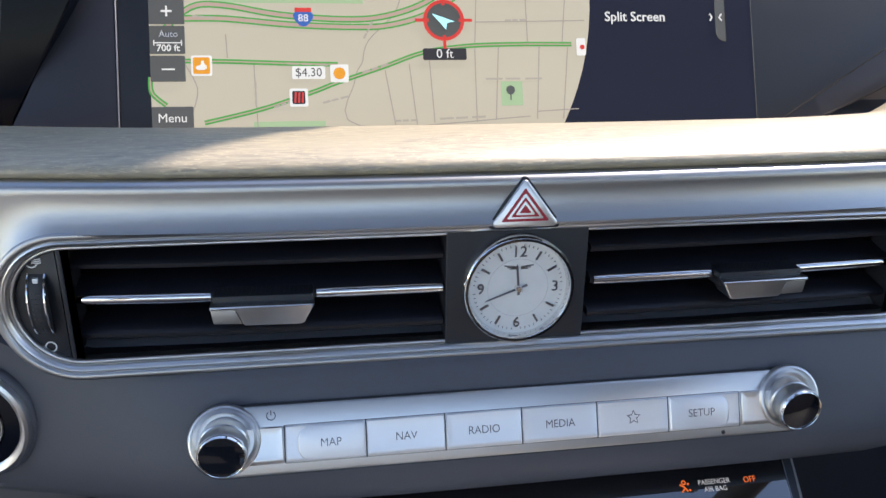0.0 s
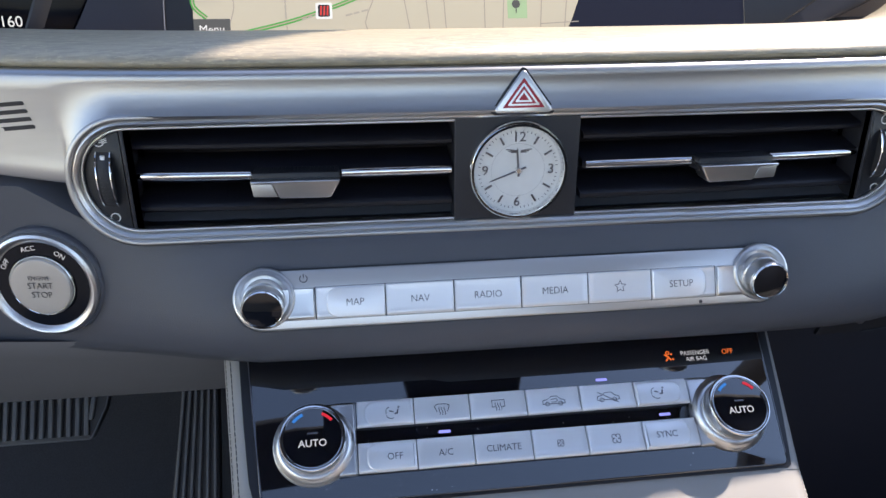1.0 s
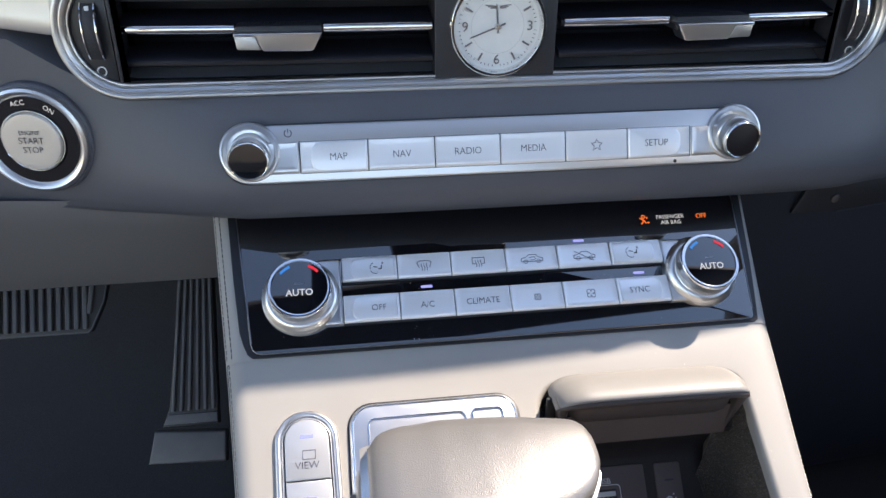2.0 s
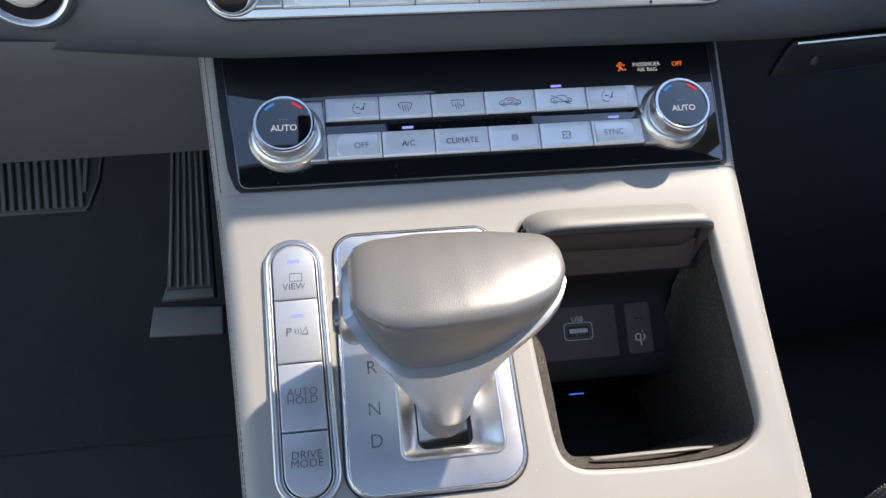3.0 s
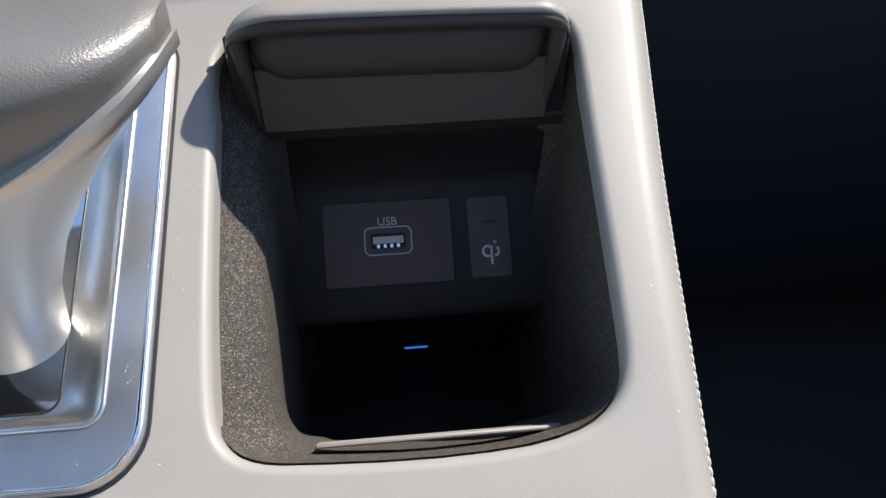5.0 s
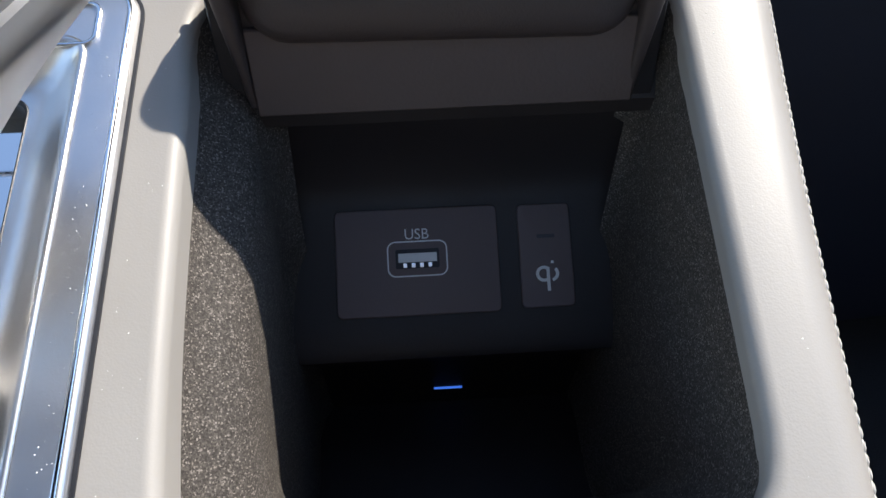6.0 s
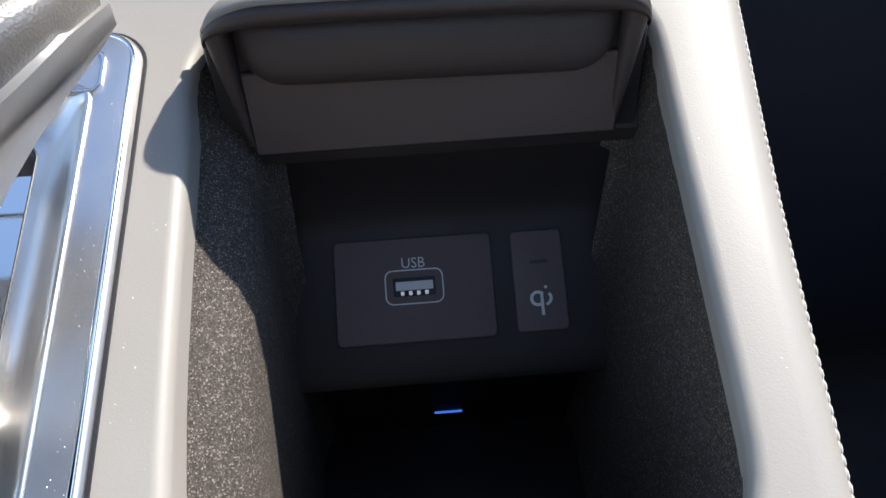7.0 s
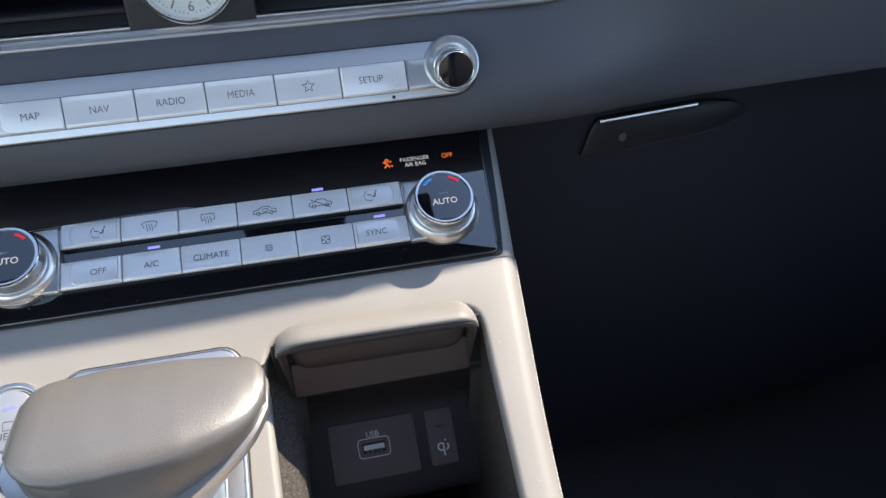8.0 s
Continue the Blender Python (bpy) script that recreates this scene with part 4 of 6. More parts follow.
def console_cover():
    bm = bmesh.new()
    lip = 0.0030
    outer = []
    vs = [-0.166 + 0.229 * k / 38 for k in range(39)]
    outer += [(lerp(RIGHT, v) - ROLLS[1], v) for v in vs]
    outer += [(lerp(LEFT, v) + ROLLS[-1], v) for v in reversed(vs)]
    edge = inset(OPENING, -lip)
    a = [bm.verts.new((x, y, 0)) for x, y in outer]
    g = [bm.verts.new((x, y, 0)) for x, y in inset(GO, 0.004)]
    b = [bm.verts.new((x, y, 0)) for x, y in edge]
    edges = [bm.edges.new((s[i], s[(i + 1) % len(s)])) for s in (a, b, g) for i in range(len(s))]
    bmesh.ops.triangle_fill(bm, use_beauty=True, use_dissolve=False, edges=edges)
    prev = b
    for k in range(1, 7):
        q = math.pi / 2 * k / 6
        now = [bm.verts.new((x, y, -lip * (1 - math.cos(q)))) for x, y in inset(OPENING, -lip * (1 - math.sin(q)))]
        for i in range(len(now)):
            j = (i + 1) % len(now)
            bm.faces.new((prev[i], prev[j], now[j], now[i]))
        prev = now
    now = [bm.verts.new((x, y, -0.012)) for x, y in inset(OPENING, -0.0002)]
    for i in range(len(now)):
        j = (i + 1) % len(now)
        bm.faces.new((prev[i], prev[j], now[j], now[i]))
    # rolled shoulders and flanks
    for table, s in ((RIGHT, 1), (LEFT, -1)):
        rows = []
        for v in vs:
            x, roll = lerp(table, v), ROLLS[s]
            row = [(x - s * roll, v, 0)]
            for k in range(1, 10):
                q = math.pi / 2 * k / 9
                row.append((x - s * roll * (1 - math.sin(q)), v, -roll * (1 - math.cos(q))))
            row.append((x, v - 0.012, -0.03))
            row.append((x, v - 0.13, -0.29))
            rows.append(row)
        loft(rows, False, (False, False), bm)
    bmesh.ops.remove_doubles(bm, verts=bm.verts[:], dist=0.00005)
    return bm


part("cover", console_cover(), LEATHER, console, "taupe leather cover")


def panel_cheek(s, tab):
    """A leather cheek that carries on beside the climate panel."""
    back = FC.inverted() @ FP
    rows = []
    for k in range(11):
        v = -0.002 + 0.102 * k / 10
        x, roll = lerp(tab, v), ROLLS[s]
        row = [(x - s * 0.020, v, -0.0004), (x - s * roll, v, -0.0002)]
        for j in range(1, 10):
            q = math.pi / 2 * j / 9
            row.append((x - s * roll * (1 - math.sin(q)), v, -roll * (1 - math.cos(q))))
        row += [(x, v - 0.016, -0.03), (x, v - 0.19, -0.29)]
        rows.append([tuple(back @ Vector(p)) for p in row])
    return loft(rows, False, (False, False))


CHEEKS = {-1: ((-0.002, -0.1450), (0.10, -0.1545)), 1: ((-0.002, 0.1404), (0.10, 0.1482))}
for s, tab in CHEEKS.items():
    part("cheek", panel_cheek(s, tab), LEATHER, console, "taupe leather cheek beside the panel")


def stitches(pts, length, r, sink=0.0):
    """Threads laid end to end along a line."""
    bm = bmesh.new()
    for a, b in zip(pts, pts[1:]):
        a, b = Vector(a), Vector(b)
        d = b - a
        n = max(1, int(d.length / length))
        for k in range(n):
            p, q = a + d * ((k + 0.12) / n), a + d * ((k + 0.88) / n)
            tube([p, p.lerp(q, 0.25) + Vector((0, 0, r * 0.6)), p.lerp(q, 0.75) + Vector((0, 0, r * 0.6)), q], r, 5, bm)
    return bm


vs = [-0.160 + 0.222 * k / 12 for k in range(13)]
part("stitching", stitches([(lerp(RIGHT, v) - 0.0003, v, shoulder(0.0003, ROLLS[1])) for v in vs], 0.0021, 0.00062), THREAD, console, "pale stitching along the shoulder", kind="stuff")
part("stitching", stitches([(lerp(LEFT, v) + 0.0022, v, shoulder(0.0022, ROLLS[-1])) for v in vs], 0.0030, 0.00025), DKTHREAD, console, "dark stitching along the shoulder", kind="stuff")
back = FC.inverted() @ FP
for d in (0.0014, 0.0042):
    part("stitching", stitches([tuple(back @ Vector((lerp(CHEEKS[-1], v) + d, v, shoulder(d, ROLLS[-1])))) for v in [0.09 * k / 6 for k in range(7)]], 0.0030, 0.00028), DKTHREAD, console, "dark stitching along the cheek", kind="stuff")
part("seam", tube([(lerp(LEFT, v) + 0.0012, v, shoulder(0.0012, ROLLS[-1])) for v in vs], 0.0003, 5), DKTHREAD, console)

# rear of the console: levelled wood frame, inner wooden lid, dark glossy end
RW = pose(0, -0.2440, 0.4140, 4)
frame_ob = thing("console_wood_trim", RW, "open pore wood trim around the cup holder lid", "trim")


def wood_border(outer, inner):
    """A wooden ring whose outer edge rolls down and whose inner edge drops into the groove."""
    bm = bmesh.new()
    roll, lip = 0.0056, 0.0009
    flat = [bm.verts.new((x, y, 0)) for x, y in inset(outer, roll)]
    hole = [bm.verts.new((x, y, 0)) for x, y in inset(inner, -lip)]
    bmesh.ops.triangle_fill(bm, use_beauty=True, use_dissolve=False, edges=[bm.edges.new((r[i], r[(i + 1) % len(r)])) for r in (flat, hole) for i in range(len(r))])
    for line, first, r, sign in ((outer, flat, roll, 1), (inner, hole, lip, -1)):
        rings = [first]
        for k in range(1, 7):
            q = math.pi / 2 * k / 6
            rings.append([bm.verts.new((x, y, -r * (1 - math.cos(q)))) for x, y in inset(line, sign * r * (1 - math.sin(q)))])
        rings.append([bm.verts.new((x, y, -0.050 if sign > 0 else -0.009)) for x, y in line])
        for p, n in zip(rings, rings[1:]):
            for i in range(len(n)):
                bm.faces.new((p[i], p[(i + 1) % len(n)], n[(i + 1) % len(n)], n[i]))
    bmesh.ops.recalc_face_normals(bm, faces=bm.faces[:])
    return bm


o = smooth_loop([(-0.0222, -0.130), (0.1220, -0.130), (0.1214, -0.045), (0.1188, -0.0240), (0.1160, -0.0120), (0.1110, -0.0020), (0.1020, 0.0042), (0.0900, 0.0052), (0.0450, 0.0052), (0.0, 0.0047), (-0.0222, 0.0042), (-0.0222, -0.010)], 1)
o2 = smooth_loop([(-0.0030, -0.115), (0.1100, -0.115), (0.1090, -0.0400), (0.1060, -0.0230), (0.0985, -0.0130), (0.0880, -0.0092), (0.0400, -0.0094), (0.0060, -0.0092), (-0.0022, -0.0096), (-0.0030, -0.0150)], 1)
part("border", wood_border(o, o2), WOODC, frame_ob, "pale open pore wood border")
part("groove", slab(inset(o2, -0.0006), -0.0100, -0.0066, 0.0001, 1), BLACKP, frame_ob, "dark groove")
part("lid", slab(inset(o2, 0.0030), -0.0080, -0.0002, 0.0016, 4), WOODC, frame_ob, "pale open pore wooden lid")
gl = thing("console_end_cap", RW, "glossy dark cap beside the wood trim", "trim")
part("cap", slab([(-0.1170, -0.130), (-0.0228, -0.130), (-0.0228, 0.0040), (-0.0367, 0.0028), (-0.0704, 0.0010), (-0.1000, -0.0004), (-0.1060, -0.0022), (-0.1110, -0.0070), (-0.1150, -0.030)], -0.05, 0.0008, 0.0024, 4), GLOSS, gl)
part("key", slab(rrect(-0.0710, -0.0520, -0.0300, -0.0020, 0.0060, 6), 0.0, 0.0036, 0.0016, 4), SWITCH, gl, "silver key")
part("key", slab(rrect(-0.0470, -0.0285, -0.0380, -0.0098, 0.0030, 5), 0.0, 0.0026, 0.0010, 3), BUTTON, gl, "white key")
rnd = random.Random(41)
dust = bmesh.new()
for k in range(46):
    x, y, r = rnd.uniform(-0.105, -0.026), rnd.uniform(-0.030, 0.0), rnd.uniform(0.00010, 0.00022)
    slab([(x + r * math.cos(a), y + r * math.sin(a)) for a in (0, 1.3, 2.6, 3.9, 5.1)], 0.0006, 0.0009, 0.00002, 1, dust)
part("dust", dust, DUST, gl, "pale dust specks", kind="stuff")

# ---- driving mode switches ----
sw = thing("switch_column", FC, "column of four silver switches in a chrome frame", "switch panel")
SO = rrect(-0.1152, -0.0858, -0.0960, 0.0330, 0.0144, 12)


def skew(bm, k=0.036, y0=0.02):
    """The column leans with the console's edge."""
    for v in bm.verts:
        v.co.x += (y0 - v.co.y) * k
    return bm


part("frame", skew(half_round(SO, 0.0030, 0.0006, 0.0018)), SILVER, sw, "satin chrome frame")
part("inner_frame", skew(half_round(inset(SO, 0.0030), 0.0011, 0.0004, 0.0012)), CHROME, sw)
part("bed", skew(slab(inset(SO, 0.0040), -0.001, 0.0004, 0.0001, 1)), BLACKP, sw)
IN = inset(SO, 0.0046)
cuts = [0.040, 0.0000, -0.0315, -0.0632, -0.110]


def clip_band(outline, lo, hi):
    """The part of a convex outline between two heights."""
    def cut(poly, y, keep_above):
        out = []
        for a, b in zip(poly, poly[1:] + poly[:1]):
            ia, ib = (a[1] >= y) == keep_above, (b[1] >= y) == keep_above
            if ia:
                out.append(a)
            if ia != ib:
                t = (y - a[1]) / (b[1] - a[1])
                out.append((a[0] + (b[0] - a[0]) * t, y))
        return out
    return cut(cut(outline, lo, True), hi, False)


NAMES = [("VIEW",), ("P",), ("AUTO\nHOLD",), ("DRIVE\nMODE",)]
for k in range(4):
    o = clip_band(IN, cuts[k + 1] + 0.0003, cuts[k] - 0.0003)
    key = part("switch", skew(slab(o, 0.0, 0.0030, 0.0008)), SWITCH, sw, "silver push switch")
    cy = (min(p[1] for p in o) + max(p[1] for p in o)) / 2
    cx = -0.1005 + (0.02 - cy) * 0.036
    if k == 0:
        lettering("VIEW", 0.0046, key, EMBOSS, cx, 0.0066, 0.0031)
        part("picture_mark", stroke([(cx - 0.0020, 0.0095), (cx - 0.0020, 0.0135), (cx + 0.0038, 0.0135), (cx + 0.0038, 0.0095), (cx - 0.0020, 0.0095)], 0.00035, 0.0030), EMBOSS, key)
        part("indicator", box(cx - 0.0030, cx + 0.0030, 0.0192, 0.0209, 0.0026, 0.0032, 0.0002, 1), LEDW, key, "small lit indicator")
    elif k == 1:
        lettering("P", 0.0058, key, EMBOSS, cx - 0.0042, cy - 0.0008, 0.0031, bold=0.00004)
        bb = bmesh.new()
        for j in range(3):
            stroke(arc(cx - 0.0030 + 0.0009 * j, cy - 0.0005, 0.0020 + 0.0004 * j, -35, 35, 6), 0.00035, 0.0030, 0.00012, bb)
        stroke([(cx + 0.0020, cy - 0.0022), (cx + 0.0040, cy + 0.0018), (cx + 0.0046, cy - 0.0022), (cx + 0.0020, cy - 0.0022)], 0.00045, 0.0030, 0.00012, bb)
        part("sensor_mark", bb, EMBOSS, key)
        part("indicator", box(cx - 0.0030, cx + 0.0030, -0.0092, -0.0075, 0.0026, 0.0032, 0.0002, 1), LEDW, key, "small lit indicator")
    else:
        lettering(NAMES[k][0], 0.0050, key, EMBOSS, cx, cy + (0.002 if k == 3 else 0), 0.0031)

# ---- gear selector ----
gear = thing("gear_selector", FC, "gear selector with leather knob on a silver plate", "gear lever")
WO = rrect(-0.0562, -0.0085, -0.0812, 0.0180, 0.0055, 8)
HO = rrect(-0.0478, -0.0222, -0.0752, 0.0080, 0.0045, 8)
part("gap", ringed(inset(GO, -0.0008), 0.004, -0.002, 0.0004, 0.0001), BLACKP, gear)
rings = [[(x, y, -0.001) for x, y in GO]]
for k in range(5):
    a = math.pi / 2 * k / 4
    rings.append([(x, y, 0.0002 + 0.0022 * math.sin(a)) for x, y in inset(GO, 0.0022 * (1 - math.cos(a)))])
rings.append([(x, y, 0.0024) for x, y in WO])
plate = part("plate", loft(rings, True, (False, False)), GATEMETAL, gear, "brushed aluminium gate plate")
part("plate_border", half_round(inset(GO, 0.0010), 0.0012, 0.0021, 0.0006), CHROME, plate)
rings = []
for d, z in ((0.0, 0.0020), (0.0002, 0.0028), (0.0008, 0.0031), (0.0015, 0.0028)):
    rings.append([(x, y, z) for x, y in inset(WO, d)])
for k in range(1, 7):
    t = k / 6
    rings.append([(p[0] + (q[0] - p[0]) * t, p[1] + (q[1] - p[1]) * t, 0.0028 - 0.0075 * math.sin(t * math.pi / 2)) for p, q in zip(inset(WO, 0.0015), HO)])
part("tray", loft(rings, True, (False, False)), SILVER, gear, "dished silver tray", smooth=60)
part("gate_wall", loft([[(x, y, z) for x, y in inset(HO, d)] for d, z in ((-0.0006, -0.0052), (0.0003, -0.0046), (0.0009, -0.0052), (0.0009, -0.0130))], True, (False, False)), BLACKP, gear, "black gate wall")
part("gate", slab(inset(HO, 0.0009), -0.014, -0.0105, 0.0001, 1), CHROME, gear, "polished sliding cover")
part("cover_panel", ringed(rrect(-0.0720, -0.0250, 0.0010, 0.0262, 0.0035, 5), 0.0007, 0.0020, 0.0030, 0.0002), CHROME, plate)
part("release_window", ringed(rrect(-0.0225, -0.0070, 0.0150, 0.0268, 0.0028, 5), 0.0008, 0.0020, 0.0031, 0.0002), CHROME, plate)
for w, y in (("P", -0.012), ("R", -0.0370), ("N", -0.0565), ("D", -0.0708)):
    lettering(w, 0.0088, plate, EMBOSS, -0.0662, y, 0.0025, wide=0.95, bold=-0.00004)

LOCAL = FC.inverted()


NEAR = [(0, -0.1800), (0.03, -0.1855), (0.06, -0.1895), (0.09, -0.1922), (0.13, -0.1952), (0.23, -0.1982), (0.36, -0.1990), (0.52, -0.1978), (0.60, -0.1965), (0.67, -0.1948), (0.80, -0.1895), (0.88, -0.1850), (0.94, -0.1800), (0.98, -0.1755), (1, -0.1725)]
FAR = [(0, -0.1485), (0.02, -0.1460), (0.05, -0.1434), (0.15, -0.1403), (0.33, -0.1390), (0.61, -0.1408), (0.87, -0.1445), (0.94, -0.1460), (0.98, -0.1480), (1, -0.1500)]
LOW = [(0, 0.4870), (0.04, 0.4840), (0.105, 0.4780), (0.17, 0.4712), (0.25, 0.4695), (0.36, 0.4695), (0.52, 0.4720), (0.60, 0.4742), (0.67, 0.4768), (0.80, 0.4805), (0.88, 0.4835), (0.94, 0.4860), (0.98, 0.4880), (1, 0.4890)]
TOP = [(0, 0.4965), (0.03, 0.4985), (0.1, 0.5003), (0.3, 0.5018), (0.5, 0.5020), (0.65, 0.5015), (0.8, 0.5003), (0.9, 0.4992), (0.97, 0.4980), (1, 0.4968)]
SHARP = [(-0.85, -1.0), (-0.885, -0.5), (-0.908, 0.0), (-0.912, 0.34), (-0.880, 0.47), (-0.945, 0.53), (-0.990, 0.62), (-0.995, 0.73), (-0.955, 0.84), (-0.85, 0.915), (-0.50, 0.975), (0.0, 1.0)]
ROUND = [(-0.89, -1.0), (-0.955, -0.55), (-0.985, -0.15), (-0.985, 0.12), (-0.96, 0.35), (-0.91, 0.50), (-0.85, 0.62), (-0.77, 0.71), (-0.65, 0.80), (-0.50, 0.87), (-0.28, 0.95), (0.0, 1.0)]
REST = [(0.35, 0.99), (0.65, 0.94), (0.80, 0.86), (0.90, 0.73), (0.96, 0.52), (1.0, 0.15), (0.98, -0.2), (0.92, -0.6), (0.84, -1.0), (0.4, -1.0), (-0.1, -1.0), (-0.55, -1.0)]


def plan_edges(s):
    """Near and far edge of the knob seen from above; its end is rounded off."""
    near, far = lerp(NEAR, s), lerp(FAR, s)
    close = math.sqrt(max(0.0, 1 - (max(0.0, s - 0.92) / 0.08) ** 2)) ** 0.35 if s < 1 else 0.0
    close = max(0.66, close)
    mid = -0.1630
    return mid + (near - mid) * close, mid + (far - mid) * close


def knob_ring(s, q=1.0, dx=0.0):
    """A section of the grip across the car: near face, crease, roof, far edge and underside; q shrinks it."""
    (near, far), top, low = plan_edges(s), lerp(TOP, s), lerp(LOW, s)
    cy, hy = (near + far) / 2, (far - near) / 2 * q
    cz, hz = (top + low) / 2, (top - low) / 2 * q
    x = -0.0722 + 0.0884 * s + dx
    k = min(1.0, s * 1.1)
    shape = [(a + (c - a) * k, b + (d - b) * k) for (a, b), (c, d) in zip(SHARP, ROUND)] + REST
    return [tuple(LOCAL @ Vector((x, cy + hy * a, cz + hz * b))) for a, b in shape]


steps = [0, 0.01, 0.03, 0.06] + [0.10 + 0.80 * k / 30 for k in range(31)] + [0.92, 0.94, 0.955, 0.97, 0.98, 0.988, 0.995, 1.0]
part("knob", loft([knob_ring(0, 0.90, -0.0010)] + [knob_ring(s, 0.965 if s in (0, 1.0) else 0.99 if s in (0.01, 0.995) else 1.0) for s in steps]), KNOBLEATHER, gear, "grey leather wrapped knob", smooth=50)


def skirt():
    """The silver neck: from the leather's lower edge to the round column."""
    n = 36
    rings = []
    foot = Vector((-0.0330, -0.1770, 0.4225))
    for t in (-0.08, 0.0, 0.02, 0.05, 0.10, 0.18, 0.26, 0.36, 0.48, 0.62, 0.80, 1.0):
        ring = []
        for side in (0, 1):
            for k in range(n):
                phi = math.pi * k / n
                s = (1 - math.cos(phi)) / 2
                if side:
                    s = 1 - s
                a = math.pi * (1 + side) + phi
                c = math.cos(a)
                x = -0.0722 + 0.0890 * s - 0.0042 * (1 - s) ** 4
                near, far = plan_edges(s)
                y = far + 0.0006 if side else near - 0.0006 - 0.0004 * s ** 6
                zt = lerp(LOW, s) + (0.004 * (1 - s ** 4) if side else 0.0004 + 0.0014 * max(0.0, s - 0.75) / 0.25)
                lo = foot + Vector((0.0118 * c, 0.0112 * math.sin(a), 0.0))
                power = 1.18 + 0.75 * max(0.0, c) - 0.15 * max(0.0, -c)
                late = 0.06 * max(0.0, c) ** 0.7
                p = Vector((x, y, zt)).lerp(lo, 1 - (1 - max(0.0, t - late) / (1 - late)) ** power)
                p.z = zt + (lo.z - zt) * t
                if t < 0:
                    p.x += 0.10 * (-0.0280 - p.x)
                    p.y += 0.16 * (-0.1680 - p.y)
                    p.z = zt + 0.0012
                ring.append(tuple(LOCAL @ p))
        rings.append(ring)
    return loft(rings, True, (True, True))


part("neck", skirt(), NECK, gear, "satin silver neck", smooth=50)


def side_rings(rows):
    """Rounded sections that step outwards: x, y from and to, z from and to, corner."""
    return loft([[tuple(LOCAL @ Vector((x, p, q))) for p, q in rrect(y0, y1, z0, z1, r, 5)] for x, y0, y1, z0, z1, r in rows])


part("side_plate", side_rings([(-0.0660, -0.1815, -0.1480, 0.4700, 0.4895, 0.006), (-0.0730, -0.1815, -0.1480, 0.4700, 0.4890, 0.006), (-0.0752, -0.1812, -0.1490, 0.4705, 0.4875, 0.006),
                               (-0.0770, -0.1802, -0.1505, 0.4715, 0.4855, 0.006), (-0.0782, -0.1785, -0.1520, 0.4730, 0.4835, 0.005), (-0.0786, -0.1765, -0.1540, 0.4745, 0.4815, 0.003)]), SILVER, gear, "satin silver side plate of the knob", smooth=60)
part("release_button", side_rings([(-0.0770, -0.1765, -0.1600, 0.4730, 0.4825, 0.003), (-0.0800, -0.1762, -0.1605, 0.4732, 0.4822, 0.003), (-0.0810, -0.1750, -0.1615, 0.4742, 0.4812, 0.0025)]), DKCHROME, gear, "side release button")

# ---- dust ----
def specks(seed, count, spots, lo, hi):
    """Small pale grains strewn over rectangles x0, x1, y0, y1, z."""
    rng = random.Random(seed)
    bm = bmesh.new()
    for _ in range(count):
        x0, x1, y0, y1, z = rng.choice(spots)
        x, y = rng.uniform(x0, x1), rng.uniform(y0, y1)
        r = lo + (hi - lo) * rng.random() ** 3
        a = rng.uniform(0, 6.28)
        vs = [bm.verts.new((x + r * math.cos(a + q) * rng.uniform(0.6, 1.2), y + r * math.sin(a + q) * rng.uniform(0.6, 1.2), z)) for q in (0, 1.26, 2.51, 3.77, 5.03)]
        top = bm.verts.new((x, y, z + r * 0.7))
        for k in range(5):
            bm.faces.new((vs[k], vs[(k + 1) % 5], top))
    return bm


part("dust", specks(3, 110, [(-0.0060, -0.0020, -0.085, 0.025, 0.0024), (-0.0060, -0.0020, -0.085, 0.025, 0.0024), (-0.075, -0.010, -0.0925, -0.084, 0.0024), (-0.078, -0.060, -0.085, 0.02, 0.0024)], 0.00007, 0.00021), DUST, plate, "fine white dust", kind="stuff")
part("dust", specks(4, 70, [(-0.126, 0.125, 0.002, 0.011, 0.0022), (-0.126, -0.04, 0.002, 0.011, 0.0022), (-0.08, 0.08, 0.0275, 0.0335, 0.0022)], 0.00008, 0.00026), DUST, climate, "fine white dust", kind="stuff")
part("dust", specks(5, 60, [(0.002, 0.010, -0.09, 0.02, 0.0), (-0.11, 0.12, 0.036, 0.055, 0.0), (0.118, 0.125, -0.09, 0.04, 0.0), (-0.08, 0.11, -0.112, -0.098, 0.0)], 0.00008, 0.00024), DUST, console, "fine white dust", kind="stuff")

# ---- storage bin ----
bin_ob = thing("storage_bin", FC, "deep black storage bin with textured lining", "storage bin")


